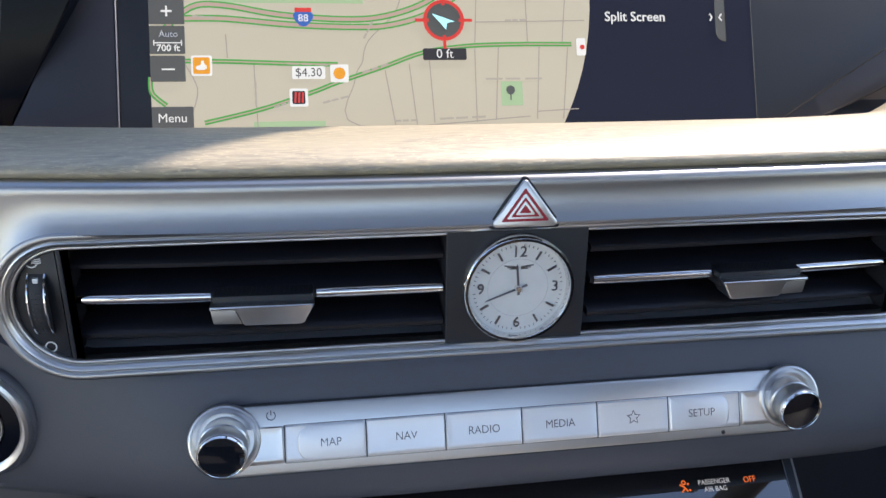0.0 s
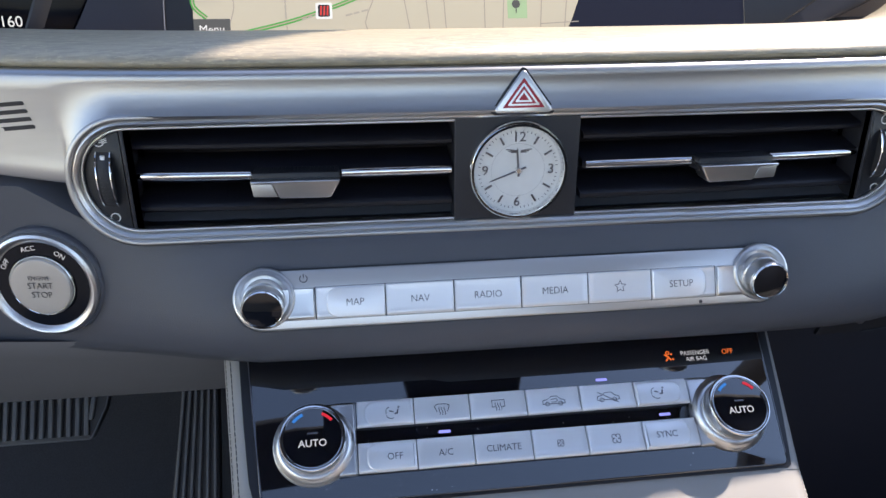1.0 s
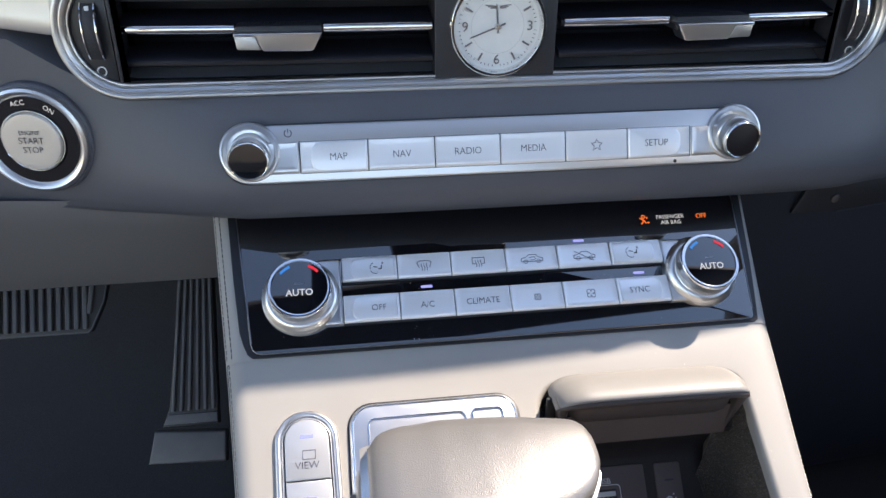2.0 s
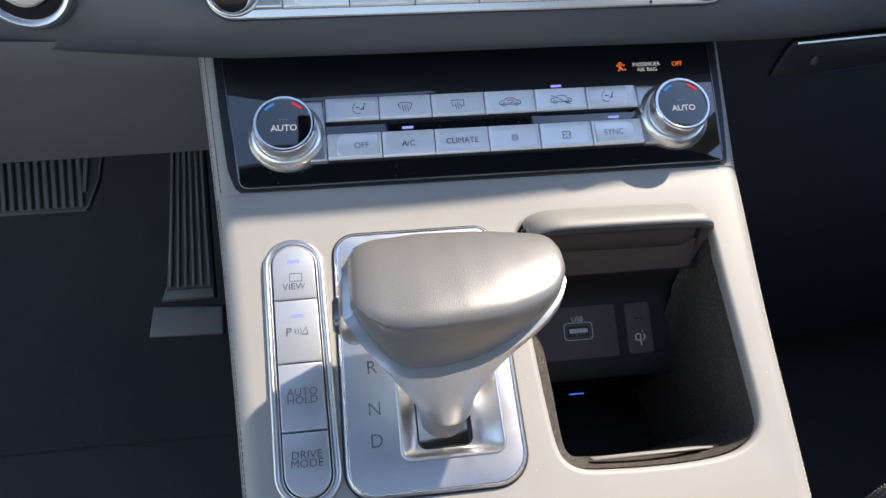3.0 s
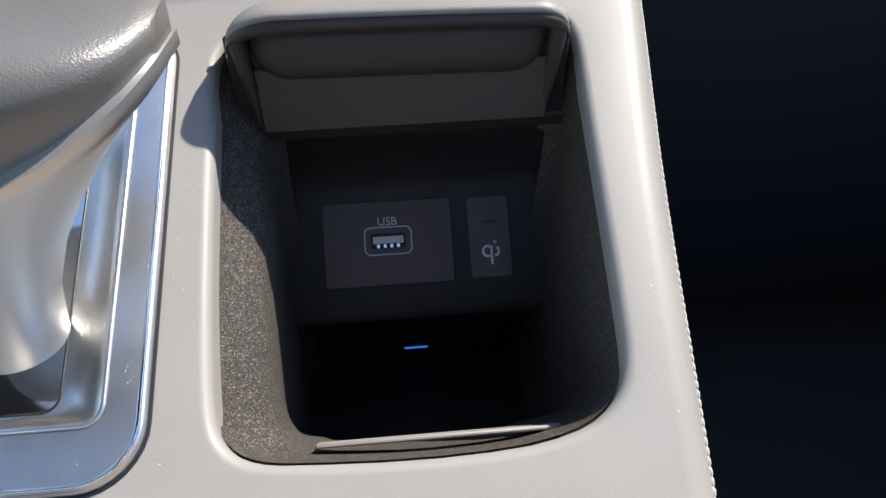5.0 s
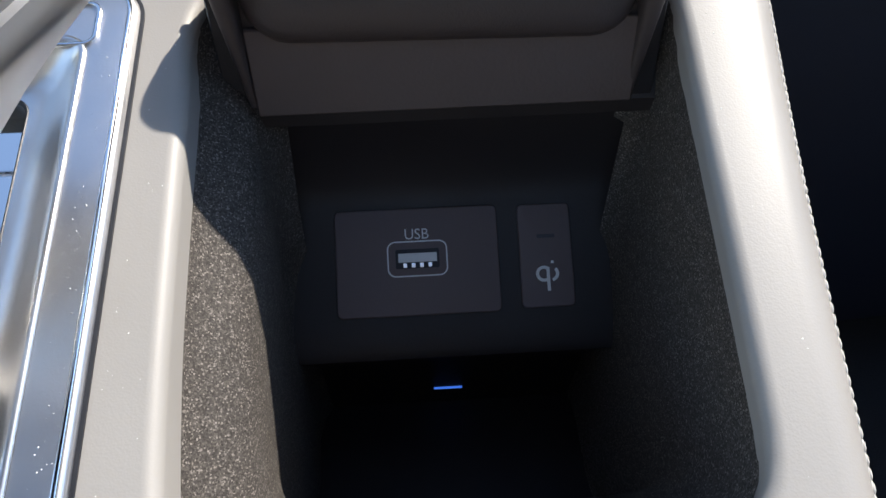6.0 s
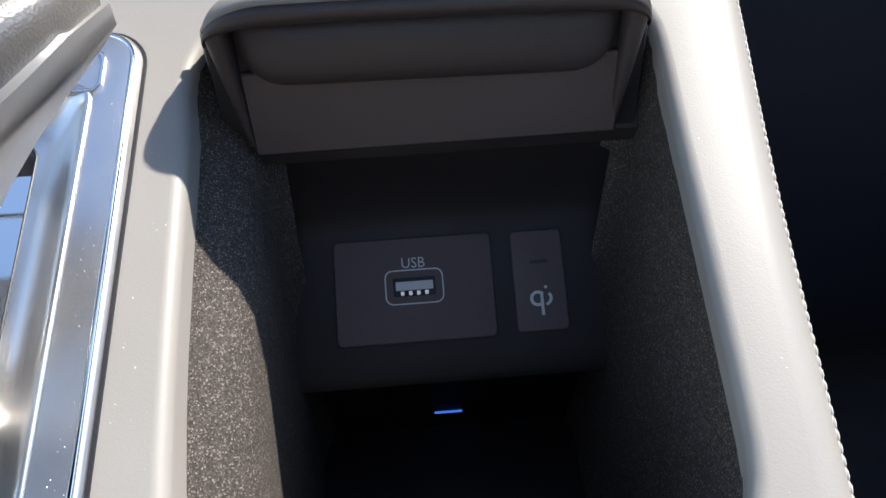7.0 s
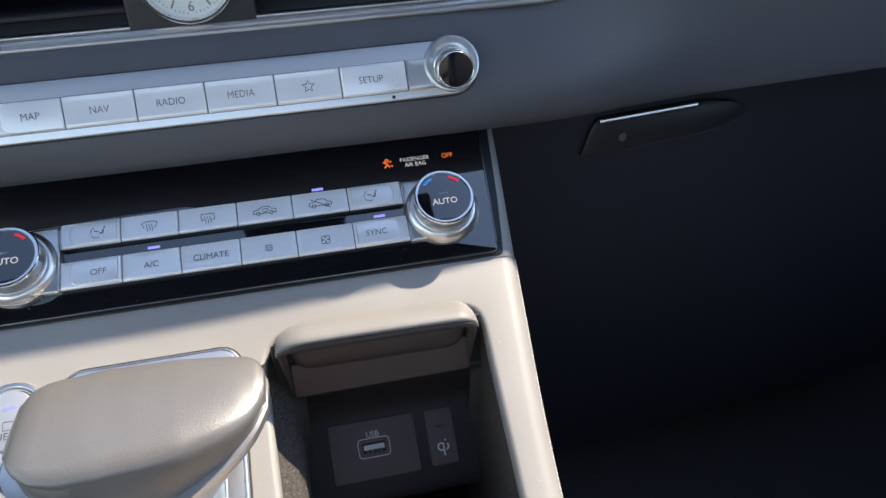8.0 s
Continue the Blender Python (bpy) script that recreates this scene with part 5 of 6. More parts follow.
def bin_walls():
    loop = inset(OPENING, -0.0004)
    rings = []
    for sink in (0.004, 0.010, 0.012, 0.014, 0.0165, 0.019, 0.0215, 0.024, 0.029, 0.034, 0.040, 0.046, 0.062, 0.090, 0.130, 0.165, 0.210):
        ring = []
        for x, y in loop:
            w = FC @ Vector((x, y, 0))
            rear = min(1.0, max(0.0, (-0.045 - y) / 0.045))
            w.y += rear * (0.80 * min(sink, 0.060) + 0.10 * max(0.0, sink - 0.060))
            slope = lerp(((0.010, 0.0), (0.014, 0.0028), (0.019, 0.0078), (0.024, 0.0103), (0.034, 0.0113), (0.046, 0.0110), (0.062, 0.0104), (0.210, 0.0110)), sink)
            w.x += (slope if x < 0.064 else -0.06 * sink) * min(1.0, abs(x - 0.064) / 0.03)
            w.z = max(0.312, w.z - sink)
            ring.append(tuple(LOCAL @ w))
        rings.append(ring)
    bm = loft(rings, True, (False, False))
    bm.normal_update()
    front = [f for f in bm.faces if (FC @ f.calc_center_median()).y > -0.113 and len(f.verts) == 4 and abs((FC.to_3x3() @ f.normal).y) > 0.7 and 0.0165 < f.calc_center_median().x < 0.1115]
    bmesh.ops.delete(bm, geom=front, context="FACES")
    return bm


part("lining", bin_walls(), FLOCK, bin_ob, "coarse grained dark lining")
part("charging_mat", slab([(0.0200, -0.1620), (0.1110, -0.1620), (0.1110, -0.0920), (0.0200, -0.0920)], 0.306, 0.3124, 0.0004, 2), BINBLACK, bin_ob, "matte black charging mat").matrix_basis = LOCAL


def bin_front():
    prof = [(-0.0960, 0.4500), (-0.1050, 0.4330), (-0.1040, 0.4290), (-0.0960, 0.4270), (-0.0900, 0.4150), (-0.0860, 0.3990), (-0.0885, 0.3915), (-0.1130, 0.3690), (-0.1190, 0.3630), (-0.1195, 0.3600), (-0.1100, 0.3520), (-0.1000, 0.3350), (-0.0970, 0.3000), (-0.0970, 0.2400)]
    rows = [[tuple(LOCAL @ Vector((x, y, z))) for y, z in prof] for x in (0.0125, 0.020, 0.06, 0.11, 0.1165)]
    return loft(rows, False, (False, False))


part("front_wall", bin_front(), BINBLACK, bin_ob, "black stepped front wall")
part("rear_strip", box(0.036, 0.100, -0.0008, 0.0075, 0.0, 0.0012, 0.0004, 1), LEATHER, bin_ob, "pale smooth strip").matrix_basis = LOCAL @ pose(0, -0.1955, 0.3935, -51.3, 0, 0)
UF = plane(0.0, -0.1005, 0.3803, 42.0)
panel = thing("usb_panel", UF, "grey brown plate with one USB socket", "socket panel")
part("plate", slab(rrect(0.0335, 0.0805, -0.0155, 0.0155, 0.0016, 4), -0.003, 0.0012, 0.0004), USBPLATE, panel)
part("socket_frame", stroke(rrect(0.0485, 0.0655, -0.0042, 0.0058, 0.0022, 5), 0.0004, 0.0012, 0.0001, None, True), WHITEP, panel, "white outline")
part("socket_hole", slab(rrect(0.0507, 0.0633, -0.0020, 0.0036, 0.0004, 2), 0.0008, 0.00128, 0.0001, 1), BLACKP, panel, "dark socket opening")
part("socket_tongue", box(0.0515, 0.0626, -0.0002, 0.0024, 0.0012, 0.0016, 0.0001, 1), WHITEP, panel, "pale contact tongue")
for k in range(4):
    part("contact", box(0.0528 + 0.0024 * k, 0.0540 + 0.0024 * k, -0.0018, -0.0004, 0.0012, 0.00145, 0.0001, 1), CHROME, panel)
lettering("USB", 0.0044, panel, WHITEP, 0.0570, 0.0078, 0.0013, wide=0.95)
chp = thing("charging_sign", UF, "small grey brown plate with a pale charging mark", "plate")
part("plate", slab(rrect(0.0865, 0.1018, -0.0150, 0.0150, 0.0014, 4), -0.003, 0.0012, 0.0004), USBPLATE, chp)
b = stroke(arc(0.0932, -0.0055, 0.0019, 40, 320, 14), 0.0009, 0.0012)
stroke([(0.0944, -0.0036), (0.0944, -0.0105)], 0.0009, 0.0012, 0.00012, b)
stroke(arc(0.0952, -0.0055, 0.0019, -80, 45, 8), 0.0009, 0.0012, 0.00012, b)
stroke([(0.0958, -0.0026), (0.0958, -0.0018)], 0.0008, 0.0012, 0.00012, b)
part("charge_mark", b, WHITEP, chp, "pale round mark")
part("lamp_slit", box(0.0918, 0.0970, 0.0050, 0.0060, 0.0010, 0.0014, 0.0002, 1), INK, chp)
single("charging_lamp", box(0.0602, 0.0698, -0.0991, -0.0975, 0.3202, 0.3212, 0.0001, 1), LEDB, "small lit blue charging lamp in the bin", "lamp")


# ---- raised lid of the bin ----
lid = thing("bin_lid", pose(0.0650, -0.1085, 0.4520), "raised taupe leather bin lid with a finger scoop", "lid")
LW = 0.0482


NOSE_TOP = [(0.020, 0.0115), (0.012, 0.0180), (0.006, 0.0212), (0.001, 0.0232), (-0.0040, 0.0243), (-0.0072, 0.0243), (-0.0092, 0.0237), (-0.0100, 0.0228), (-0.0098, 0.0220), (-0.0050, 0.0205), (0.0060, 0.0165), (0.020, 0.0080)]
NOSE_UNDER = [(0.0060, 0.0172), (-0.0050, 0.0210), (-0.0096, 0.0222), (-0.0105, 0.0213), (-0.0109, 0.0202), (-0.0103, 0.0186), (-0.0088, 0.0174), (-0.0062, 0.0167), (-0.0030, 0.0168), (0.0060, 0.0150)]


def lid_shape(prof):
    """The rolled nose along the upper edge, its ends rounded."""
    rows, nx = [], 64
    for i in range(nx + 1):
        u = math.sin(math.pi / 2 * (-1 + 2 * i / nx))
        x = LW * u
        end = 0.0160 if x < 0 else 0.0100
        e = math.sqrt(max(0.0, 1 - (max(0.0, abs(x) - LW + end) / end) ** 2))
        lift = -0.0008 * u - 0.0008 * abs(u) ** 3
        rows.append([(x, 0.002 + (y - 0.002) * (0.45 + 0.55 * e), 0.0100 + (z - 0.0100) * (0.20 + 0.80 * e) + lift) for y, z in prof])
    return loft(rows, True, (True, True))


def lid_arm(q):
    """The side of the lid that runs down from the nose and tapers out beside the plate."""
    rings = []
    for k in range(13):
        f = k / 12
        z = 0.0155 - 0.0315 * f
        depth = 0.0070 * (1 - f) + 0.0008
        wide = 0.0050 * (1 - 0.7 * f)
        x1 = LW - 0.0006 - 0.0034 * f
        rings.append([(q * (x1 - wide / 2 + a), 0.0010 - depth / 2 + b, z - 0.0008 * q) for a, b in rrect(-wide / 2, wide / 2, -depth / 2, depth / 2 + 0.002, min(wide, depth) * 0.42, 4)])
    return loft(rings)


def lid_scoop():
    """The soft pad below the rolled edge: full in the middle, rounded under and at its ends."""
    prof = [(0.0020, 0.0000), (-0.0004, 0.0000), (-0.0022, 0.0007), (-0.0034, 0.0022), (-0.0041, 0.0045), (-0.0043, 0.0075), (-0.0041, 0.0105), (-0.0035, 0.0132), (-0.0022, 0.0155), (0.0000, 0.0170), (0.0020, 0.0175)]
    rows, nx = [], 56
    for i in range(nx + 1):
        u = math.sin(math.pi / 2 * (-1 + 2 * i / nx))
        x = 0.0428 * u
        e = math.sqrt(max(0.0, 1 - (max(0.0, abs(x) - 0.0318) / 0.0110) ** 2))
        rows.append([(x, 0.0015 + (y - 0.0015) * (0.05 + 0.95 * e), 0.0175 + (z - 0.0175) * (0.35 + 0.65 * e) - 0.0008 * u) for y, z in prof])
    return loft(rows, False, (False, False))


part("grip", lid_shape(NOSE_TOP), LIDM, lid, "taupe leather grip with rolled edge", smooth=60)
# Underside, arms and inner panel carry shade in their dark colour.
part("grip_underside_shade", lid_shape(NOSE_UNDER), LIDPAD_SHADE, lid, "underside of the grip, its shade put into the dark colour", smooth=60)
for q in (-1, 1):
    part("arm", lid_arm(q), LIDPAD_SHADE, lid, "leather side of the lid, darkened to stand for shade", smooth=60)
part("back_panel", slab(rrect(-0.0462, 0.0462, -0.0050, 0.0150, (0.010, 0.010, 0.004, 0.004), 6), 0.0, 0.0022, 0.0012), LIDPAD_SHADE, lid, "dark inner panel added for the shade beside the pad").matrix_basis = pose(0, 0.0030, 0.0, 90)
part("finger_pad", lid_scoop(), LIDPAD_SHADE, lid, "dark soft finger pad", smooth=60)
part("plate", box(-0.0426, 0.0440, -0.0010, 0.0012, -0.0170, 0.0040, 0.0004, 1), PLATE, lid, "flat brown grey plate")
part("track", box(-0.0505, 0.0505, 0.0040, 0.0060, -0.0200, 0.0120, 0.0004, 1), BLACKP, lid)

# ---- screen ----
SF = plane(0.0, 0.1066, 0.6644, 61.5)
screen = thing("display_screen", SF, "wide display showing a road map and a dark menu", "screen")
part("bezel", slab([(-0.1728, -0.030), (0.1440, -0.030), (0.1640, -0.0195), (0.1820, -0.0090), (0.2100, 0.0075), (0.2400, 0.0250), (0.2750, 0.0450), (0.3000, 0.060), (0.3000, 0.1080), (-0.1728, 0.1080)], -0.012, 0.0, 0.0012), BLACKP, screen, "black bezel")
MAPC = glow("map_ground", (0.78, 0.74, 0.59), 0.195)
MENU = glow("menu_ground", (0.030, 0.036, 0.062), 0.19)
MENU.node_tree.nodes["Principled BSDF"].inputs["Specular IOR Level"].default_value = 0.12
GREEN = glow("map_green", (0.10, 0.50, 0.12), 0.231)
PARKC = glow("map_park", (0.45, 0.66, 0.40), 0.252)
ROADC = glow("map_road", (0.45, 0.42, 0.38), 0.252)
PINK = glow("map_highway", (0.62, 0.46, 0.40), 0.240)
SHIELD = glow("map_blue", (0.06, 0.18, 0.60), 0.252)
SRED = glow("map_red", (0.80, 0.08, 0.07), 0.252)
SWHITE = glow("map_white", (0.86, 0.90, 0.90), 0.294)
SDARK = glow("map_dark", (0.06, 0.06, 0.07), 0.210)
SORANGE = glow("map_orange", (0.95, 0.42, 0.05), 0.252)
SNAME = glow("map_name", (0.52, 0.50, 0.44), 0.25)
SGREY = glow("map_grey", (0.13, 0.14, 0.14), 0.231)
menu = part("menu_area", slab(rrect(0.0350, 0.1578, -0.0190, 0.1070, 0.0005, 2), -0.001, 0.0002, 0.0001, 1), MENU, screen, "dark menu area")
o = [(-0.1578, -0.0160)] + arc(-0.0850, 0.0560, 0.1510, -28, 28, 14) + [(-0.1578, 0.1030)]
o = [(x, max(-0.0160, min(0.1030, y))) for x, y in o]
themap = part("map_area", slab(o, 0.0, 0.0004, 0.0001, 1), MAPC, screen, "lit cream road map")
ZM = 0.0004


def flowing(pts, n=5):
    """A smooth line through points."""
    out = []
    for i in range(len(pts) - 1):
        p0, p1, p2, p3 = (Vector(pts[max(0, min(len(pts) - 1, i + k))]) for k in (-1, 0, 1, 2))
        for k in range(n):
            t = k / n
            out.append(tuple(0.5 * (2 * p1 + (p2 - p0) * t + (2 * p0 - 5 * p1 + 4 * p2 - p3) * t * t + (3 * p1 - p0 - 3 * p2 + p3) * t ** 3)))
    return out + [tuple(pts[-1])]


def road(name, pts, w, material, lift=0.0, label=""):
    pts = flowing(pts) if len(pts) > 2 else pts
    return part(name, stroke(pts, w, ZM + lift, 0.00006), material, themap, label)


part("map_park", slab([(-0.1290, 0.0482), (-0.0540, 0.0482), (-0.0540, 0.0620), (-0.1290, 0.0620)], ZM, ZM + 0.00005, 0.00001, 1), PARKC, themap)
part("map_park", slab([(0.0155, -0.0047), (0.0269, -0.0047), (0.0269, 0.0079), (0.0155, 0.0079)], ZM, ZM + 0.00005, 0.00001, 1), PARKC, themap)
part("map_park", slab([(-0.1100, -0.0160), (-0.0750, -0.0160), (-0.0750, -0.0112), (-0.1100, -0.0112)], ZM, ZM + 0.00005, 0.00001, 1), PARKC, themap)
HW = [(-0.1531, 0.0323), (-0.1382, 0.0456), (-0.1224, 0.0468), (-0.0960, 0.0423), (-0.0645, 0.0401), (-0.0435, 0.0417), (-0.0222, 0.0490), (-0.0056, 0.0615)]
H2 = [(-0.1431, 0.0401), (-0.1222, 0.0401), (-0.0907, 0.0373), (-0.0593, 0.0362), (-0.0405, 0.0373), (-0.0193, 0.0440), (0.0028, 0.0592)]
for h in (HW, H2):
    road("highway_edge", h, 0.0034, GREEN, 0.00004, "green traffic line")
    road("highway", h, 0.0018, PINK, 0.00011, "pale highway")
for pts in ([(-0.1522, 0.0193), (-0.1213, 0.0188), (-0.0904, 0.0177), (-0.0678, 0.0172)], [(-0.1332, -0.0114), (-0.1053, -0.0048), (-0.0801, 0.0035), (-0.0679, 0.0082), (-0.0442, 0.0161), (-0.0244, 0.0231), (-0.0025, 0.0264), (0.0235, 0.0274), (0.0546, 0.0274)], [(-0.1578, 0.0114), (-0.1573, 0.0035), (-0.1508, -0.0027)]):
    road("main_road", pts, 0.0024, GREEN, 0.00004, "green traffic line")
    road("road_middle", pts, 0.0006, PINK, 0.00012)
for pts in ([(-0.1219, 0.0323), (-0.1214, 0.0204)], [(-0.1089, 0.0172), (-0.1080, -0.0140)], [(-0.1419, 0.0183), (-0.1361, 0.0056), (-0.1385, -0.0058)], [(-0.0554, 0.0183), (-0.0597, 0.0087), (-0.0580, -0.0140), (0.0304, -0.0104)],
            [(-0.0554, 0.0183), (-0.0521, 0.0291), (-0.0382, 0.0434), (-0.0335, 0.0570)], [(-0.0442, 0.0140), (-0.0400, -0.0140)], [(-0.0318, 0.0172), (-0.0290, -0.0140)], [(-0.0214, 0.0204), (-0.0199, -0.0129)], [(0.0026, 0.0253), (0.0021, -0.0129)],
            [(0.0151, 0.0258), (0.0122, -0.0119)], [(0.0370, 0.0269), (0.0342, -0.0119)], [(0.0524, 0.0258), (0.0483, -0.0119)], [(0.0036, 0.0390), (0.0623, 0.0401)], [(0.0051, 0.0615), (0.0028, 0.0280)], [(0.0307, 0.0615), (0.0308, 0.0280)], [(0.0531, 0.0615), (0.0495, 0.0280)], [(0.0346, -0.0079), (0.0569, -0.0068)]):
    road("street", pts, 0.0005, ROADC, 0.00002)
for x, y, w, q in ((-0.1085, 0.0025, 0.012, 90), (-0.0832, 0.0174, 0.020, -2), (-0.0952, -0.0027, 0.010, 18), (-0.0699, -0.0007, 0.013, 14), (-0.0493, 0.0151, 0.014, 18), (-0.0349, -0.0117, 0.012, 1), (-0.0058, -0.0107, 0.024, 2), (0.0220, 0.0093, 0.030, 0), (0.0246, 0.0401, 0.011, 2), (0.0277, 0.0513, 0.012, 0), (-0.0520, 0.0345, 0.010, 62), (-0.1327, 0.0410, 0.010, -5)):
    a = radians(q)
    d = Vector((math.cos(a), math.sin(a))) * w / 2
    for k in (0, 1, 2):
        p = Vector((x, y)) - d + d * (2 * (0.02 + 0.35 * k))
        road("name_bar", [tuple(p), tuple(p + d * 2 * (0.30 if k != 1 else 0.26))], 0.0010, SNAME, 0.00012)


def badge(name, x, y, w, h, material, z=0.0007, label=""):
    return part(name, slab(rrect(x - w / 2, x + w / 2, y - h / 2, y + h / 2, 0.0008, 3), ZM, z, 0.0001, 1), material, themap, label)


badge("poi_badge", -0.1338, 0.0168, 0.0098, 0.0100, SWHITE, 0.0006)
badge("poi_mark", -0.1338, 0.0168, 0.0080, 0.0082, SORANGE, 0.0007, "orange square badge")
part("poi_thumb", slab(smooth_loop([(-0.1365, 0.0146), (-0.1315, 0.0146), (-0.1313, 0.0172), (-0.1326, 0.0174), (-0.1326, 0.0192), (-0.1340, 0.0192), (-0.1340, 0.0170), (-0.1365, 0.0166)], 1), 0.0007, 0.0008, 0.00004, 1), SWHITE, themap, "white thumb shape")
badge("poi_badge", -0.0877, 0.0006, 0.0090, 0.0090, SWHITE, 0.0006)
badge("poi_mark", -0.0877, 0.0006, 0.0064, 0.0066, SDARK, 0.0007)
for k in (-1, 0, 1):
    part("poi_stripe", stroke([(-0.0877 + 0.0018 * k, -0.0020), (-0.0873 + 0.0018 * k, 0.0032)], 0.0009, 0.0007, 0.00006), SRED, themap)
badge("poi_badge", -0.0672, 0.0126, 0.0090, 0.0090, SWHITE, 0.0006)
part("poi_disc", lathe([(0.0030, 0.0006), (0.0030, 0.0007)], 20, -0.0672, 0.0126), SORANGE, themap)
badge("poi_badge", 0.0598, 0.0260, 0.0050, 0.0092, SWHITE, 0.0006)
part("poi_dot", lathe([(0.0013, 0.0006), (0.0013, 0.0007)], 14, 0.0604, 0.0258), SRED, themap)
badge("price_tag", -0.0824, 0.0131, 0.0162, 0.0064, SWHITE, 0.0006)
lettering("$4.30", 0.0062, themap, SGREY, -0.0824, 0.0130, 0.0007, depth=0.00003, wide=0.95)
part("route_shield", slab(smooth_loop([(-0.0886, 0.0441), (-0.0794, 0.0441), (-0.0790, 0.0401), (-0.0840, 0.0352), (-0.0890, 0.0401)], 2), ZM, 0.0007, 0.0001, 1), SHIELD, themap, "blue route shield")
part("shield_top", slab([(-0.0881, 0.0436), (-0.0799, 0.0436), (-0.0799, 0.0458), (-0.0881, 0.0458)], ZM, 0.0008, 0.0001, 1), SRED, themap)
lettering("88", 0.0052, themap, SWHITE, -0.0840, 0.0404, 0.0008, depth=0.00003)
CC = Vector((-0.0130, 0.0398))
part("compass", lathe([(0.0098, ZM), (0.0098, 0.0006)], 40, CC.x, CC.y), SGREY, themap, "grey compass disc")
part("compass_ring", stroke(arc(CC.x, CC.y, 0.0098, 0, 360, 48)[:-1], 0.0017, 0.0006, 0.0002, None, True), SRED, themap, "red ring")
for a in (0, 90, 180, 270):
    d = Vector((math.cos(radians(a)), math.sin(radians(a))))
    part("ring_tick", stroke([tuple(CC + d * 0.0078), tuple(CC + d * 0.0148)], 0.0016, 0.0006, 0.0002), SRED, themap)
part("arrow", slab([(CC.x - 0.0060, CC.y + 0.0034), (CC.x + 0.0010, CC.y - 0.0048), (CC.x + 0.0018, CC.y - 0.0014), (CC.x + 0.0056, CC.y - 0.0006)], 0.0006, 0.0009, 0.0001, 1), glow("map_cyan", (0.30, 0.72, 0.85), 0.6), themap, "pale blue arrow")
badge("distance_box", -0.0132, 0.0222, 0.0226, 0.0060, SDARK, 0.0008)
lettering("0 ft", 0.0066, themap, SWHITE, -0.0132, 0.0222, 0.0009, depth=0.00003)
for y0, y1, w in ((0.0372, 0.0500, 0.0166), (0.0226, 0.0364, 0.0165), (0.0090, 0.0217, 0.0163), (-0.0150, -0.0033, 0.0194)):
    part("map_button", slab(rrect(-0.1577, -0.1577 + w, y0, y1, 0.0004, 2), ZM, 0.0009, 0.0001, 1), SGREY, themap, "grey map button")
lettering("+", 0.0110, themap, SWHITE, -0.1494, 0.0430, 0.0010, depth=0.00003)
lettering("Auto", 0.0044, themap, GREYP, -0.1488, 0.0322, 0.0010, depth=0.00003)
lettering("700 ft", 0.0046, themap, SWHITE, -0.1491, 0.0253, 0.0010, depth=0.00003, bold=0.00006)
part("scale_bar", stroke([(-0.1556, 0.0294), (-0.1556, 0.0266), (-0.1556, 0.0280), (-0.1428, 0.0280), (-0.1428, 0.0294), (-0.1428, 0.0266)], 0.0005, 0.0009, 0.00006), SWHITE, themap)
part("minus_bar", stroke([(-0.1524, 0.0150), (-0.1462, 0.0150)], 0.0007, 0.0009, 0.00006), SWHITE, themap)
lettering("Menu", 0.0061, themap, SWHITE, -0.1481, -0.0091, 0.0010, depth=0.00003)
lettering("Split Screen", 0.0072, menu, SWHITE, 0.0908, 0.0421, 0.0004, depth=0.00003, bold=0.00008)
part("menu_arrow", stroke([(0.1336, 0.0441), (0.1349, 0.0422), (0.1336, 0.0403)], 0.0008, 0.0003), SWHITE, menu)
part("tab_arrow", stroke([(0.1402, 0.0440), (0.1388, 0.0421), (0.1402, 0.0402)], 0.0007, 0.0008), SWHITE, menu)
part("menu_tab", slab(rrect(0.1367, 0.1424, 0.0290, 0.0560, (0.0054, 0.0004, 0.0004, 0.0054), 5), 0.0, 0.0008, 0.0003, 1), SGREY, menu, "grey slide tab")
part("screen_edge", box(0.1578, 0.1581, -0.018, 0.106, 0.0, 0.0005, 0.0001, 1), SGREY, menu)
part("tree_mark", merge(lathe([(0.0024, ZM), (0.0024, 0.0006)], 12, 0.0205, 0.0034), box(0.0202, 0.0208, -0.0018, 0.0012, ZM, 0.0006, 0)), SGREY, themap)

# dark hood and pale dash skin beyond the glass
hump = thing("screen_shroud", SF, "dark soft shroud beside the screen", "shroud")
part("shell", slab([(0.1500, -0.034), (0.1950, -0.034), (0.2015, -0.0122), (0.2203, -0.0046), (0.2377, 0.0026), (0.2650, 0.0160), (0.3000, 0.0350), (0.3300, 0.0560), (0.3300, 0.0900), (0.1500, 0.0900)], -0.030, -0.0030, 0.0020), WEDGE, hump, "dark violet grey hood edge")
part("sill", slab([(0.1500, -0.040), (0.4600, -0.040), (0.4600, 0.0500), (0.3300, 0.0500), (0.1500, 0.0200)], -0.060, -0.0330, 0.0030), DASHSKIN, hump, "pale tan dash skin")

# ---- instrument cluster and its hood ----
cl = thing("instrument_cluster", plane(-0.30, 0.115, 0.70, 80), "dark instrument cluster with a number on its dial", "instrument cluster")
part("glass", slab([(-0.1400, -0.060), (0.0720, -0.060), (0.0791, -0.0436), (0.0869, -0.0305), (0.0931, -0.0198), (0.1030, -0.0039), (0.1120, 0.0120), (0.1180, 0.0300), (0.1200, 0.0800), (-0.1400, 0.0800)], -0.02, 0.0, 0.0008), CLUSTER, cl, "black glass")
rim = [(0.0480, -0.0600), (0.0540, -0.0440), (0.0610, -0.0290), (0.0651, -0.0171), (0.0690, -0.0040), (0.0720, 0.0120), (0.0740, 0.0400)]
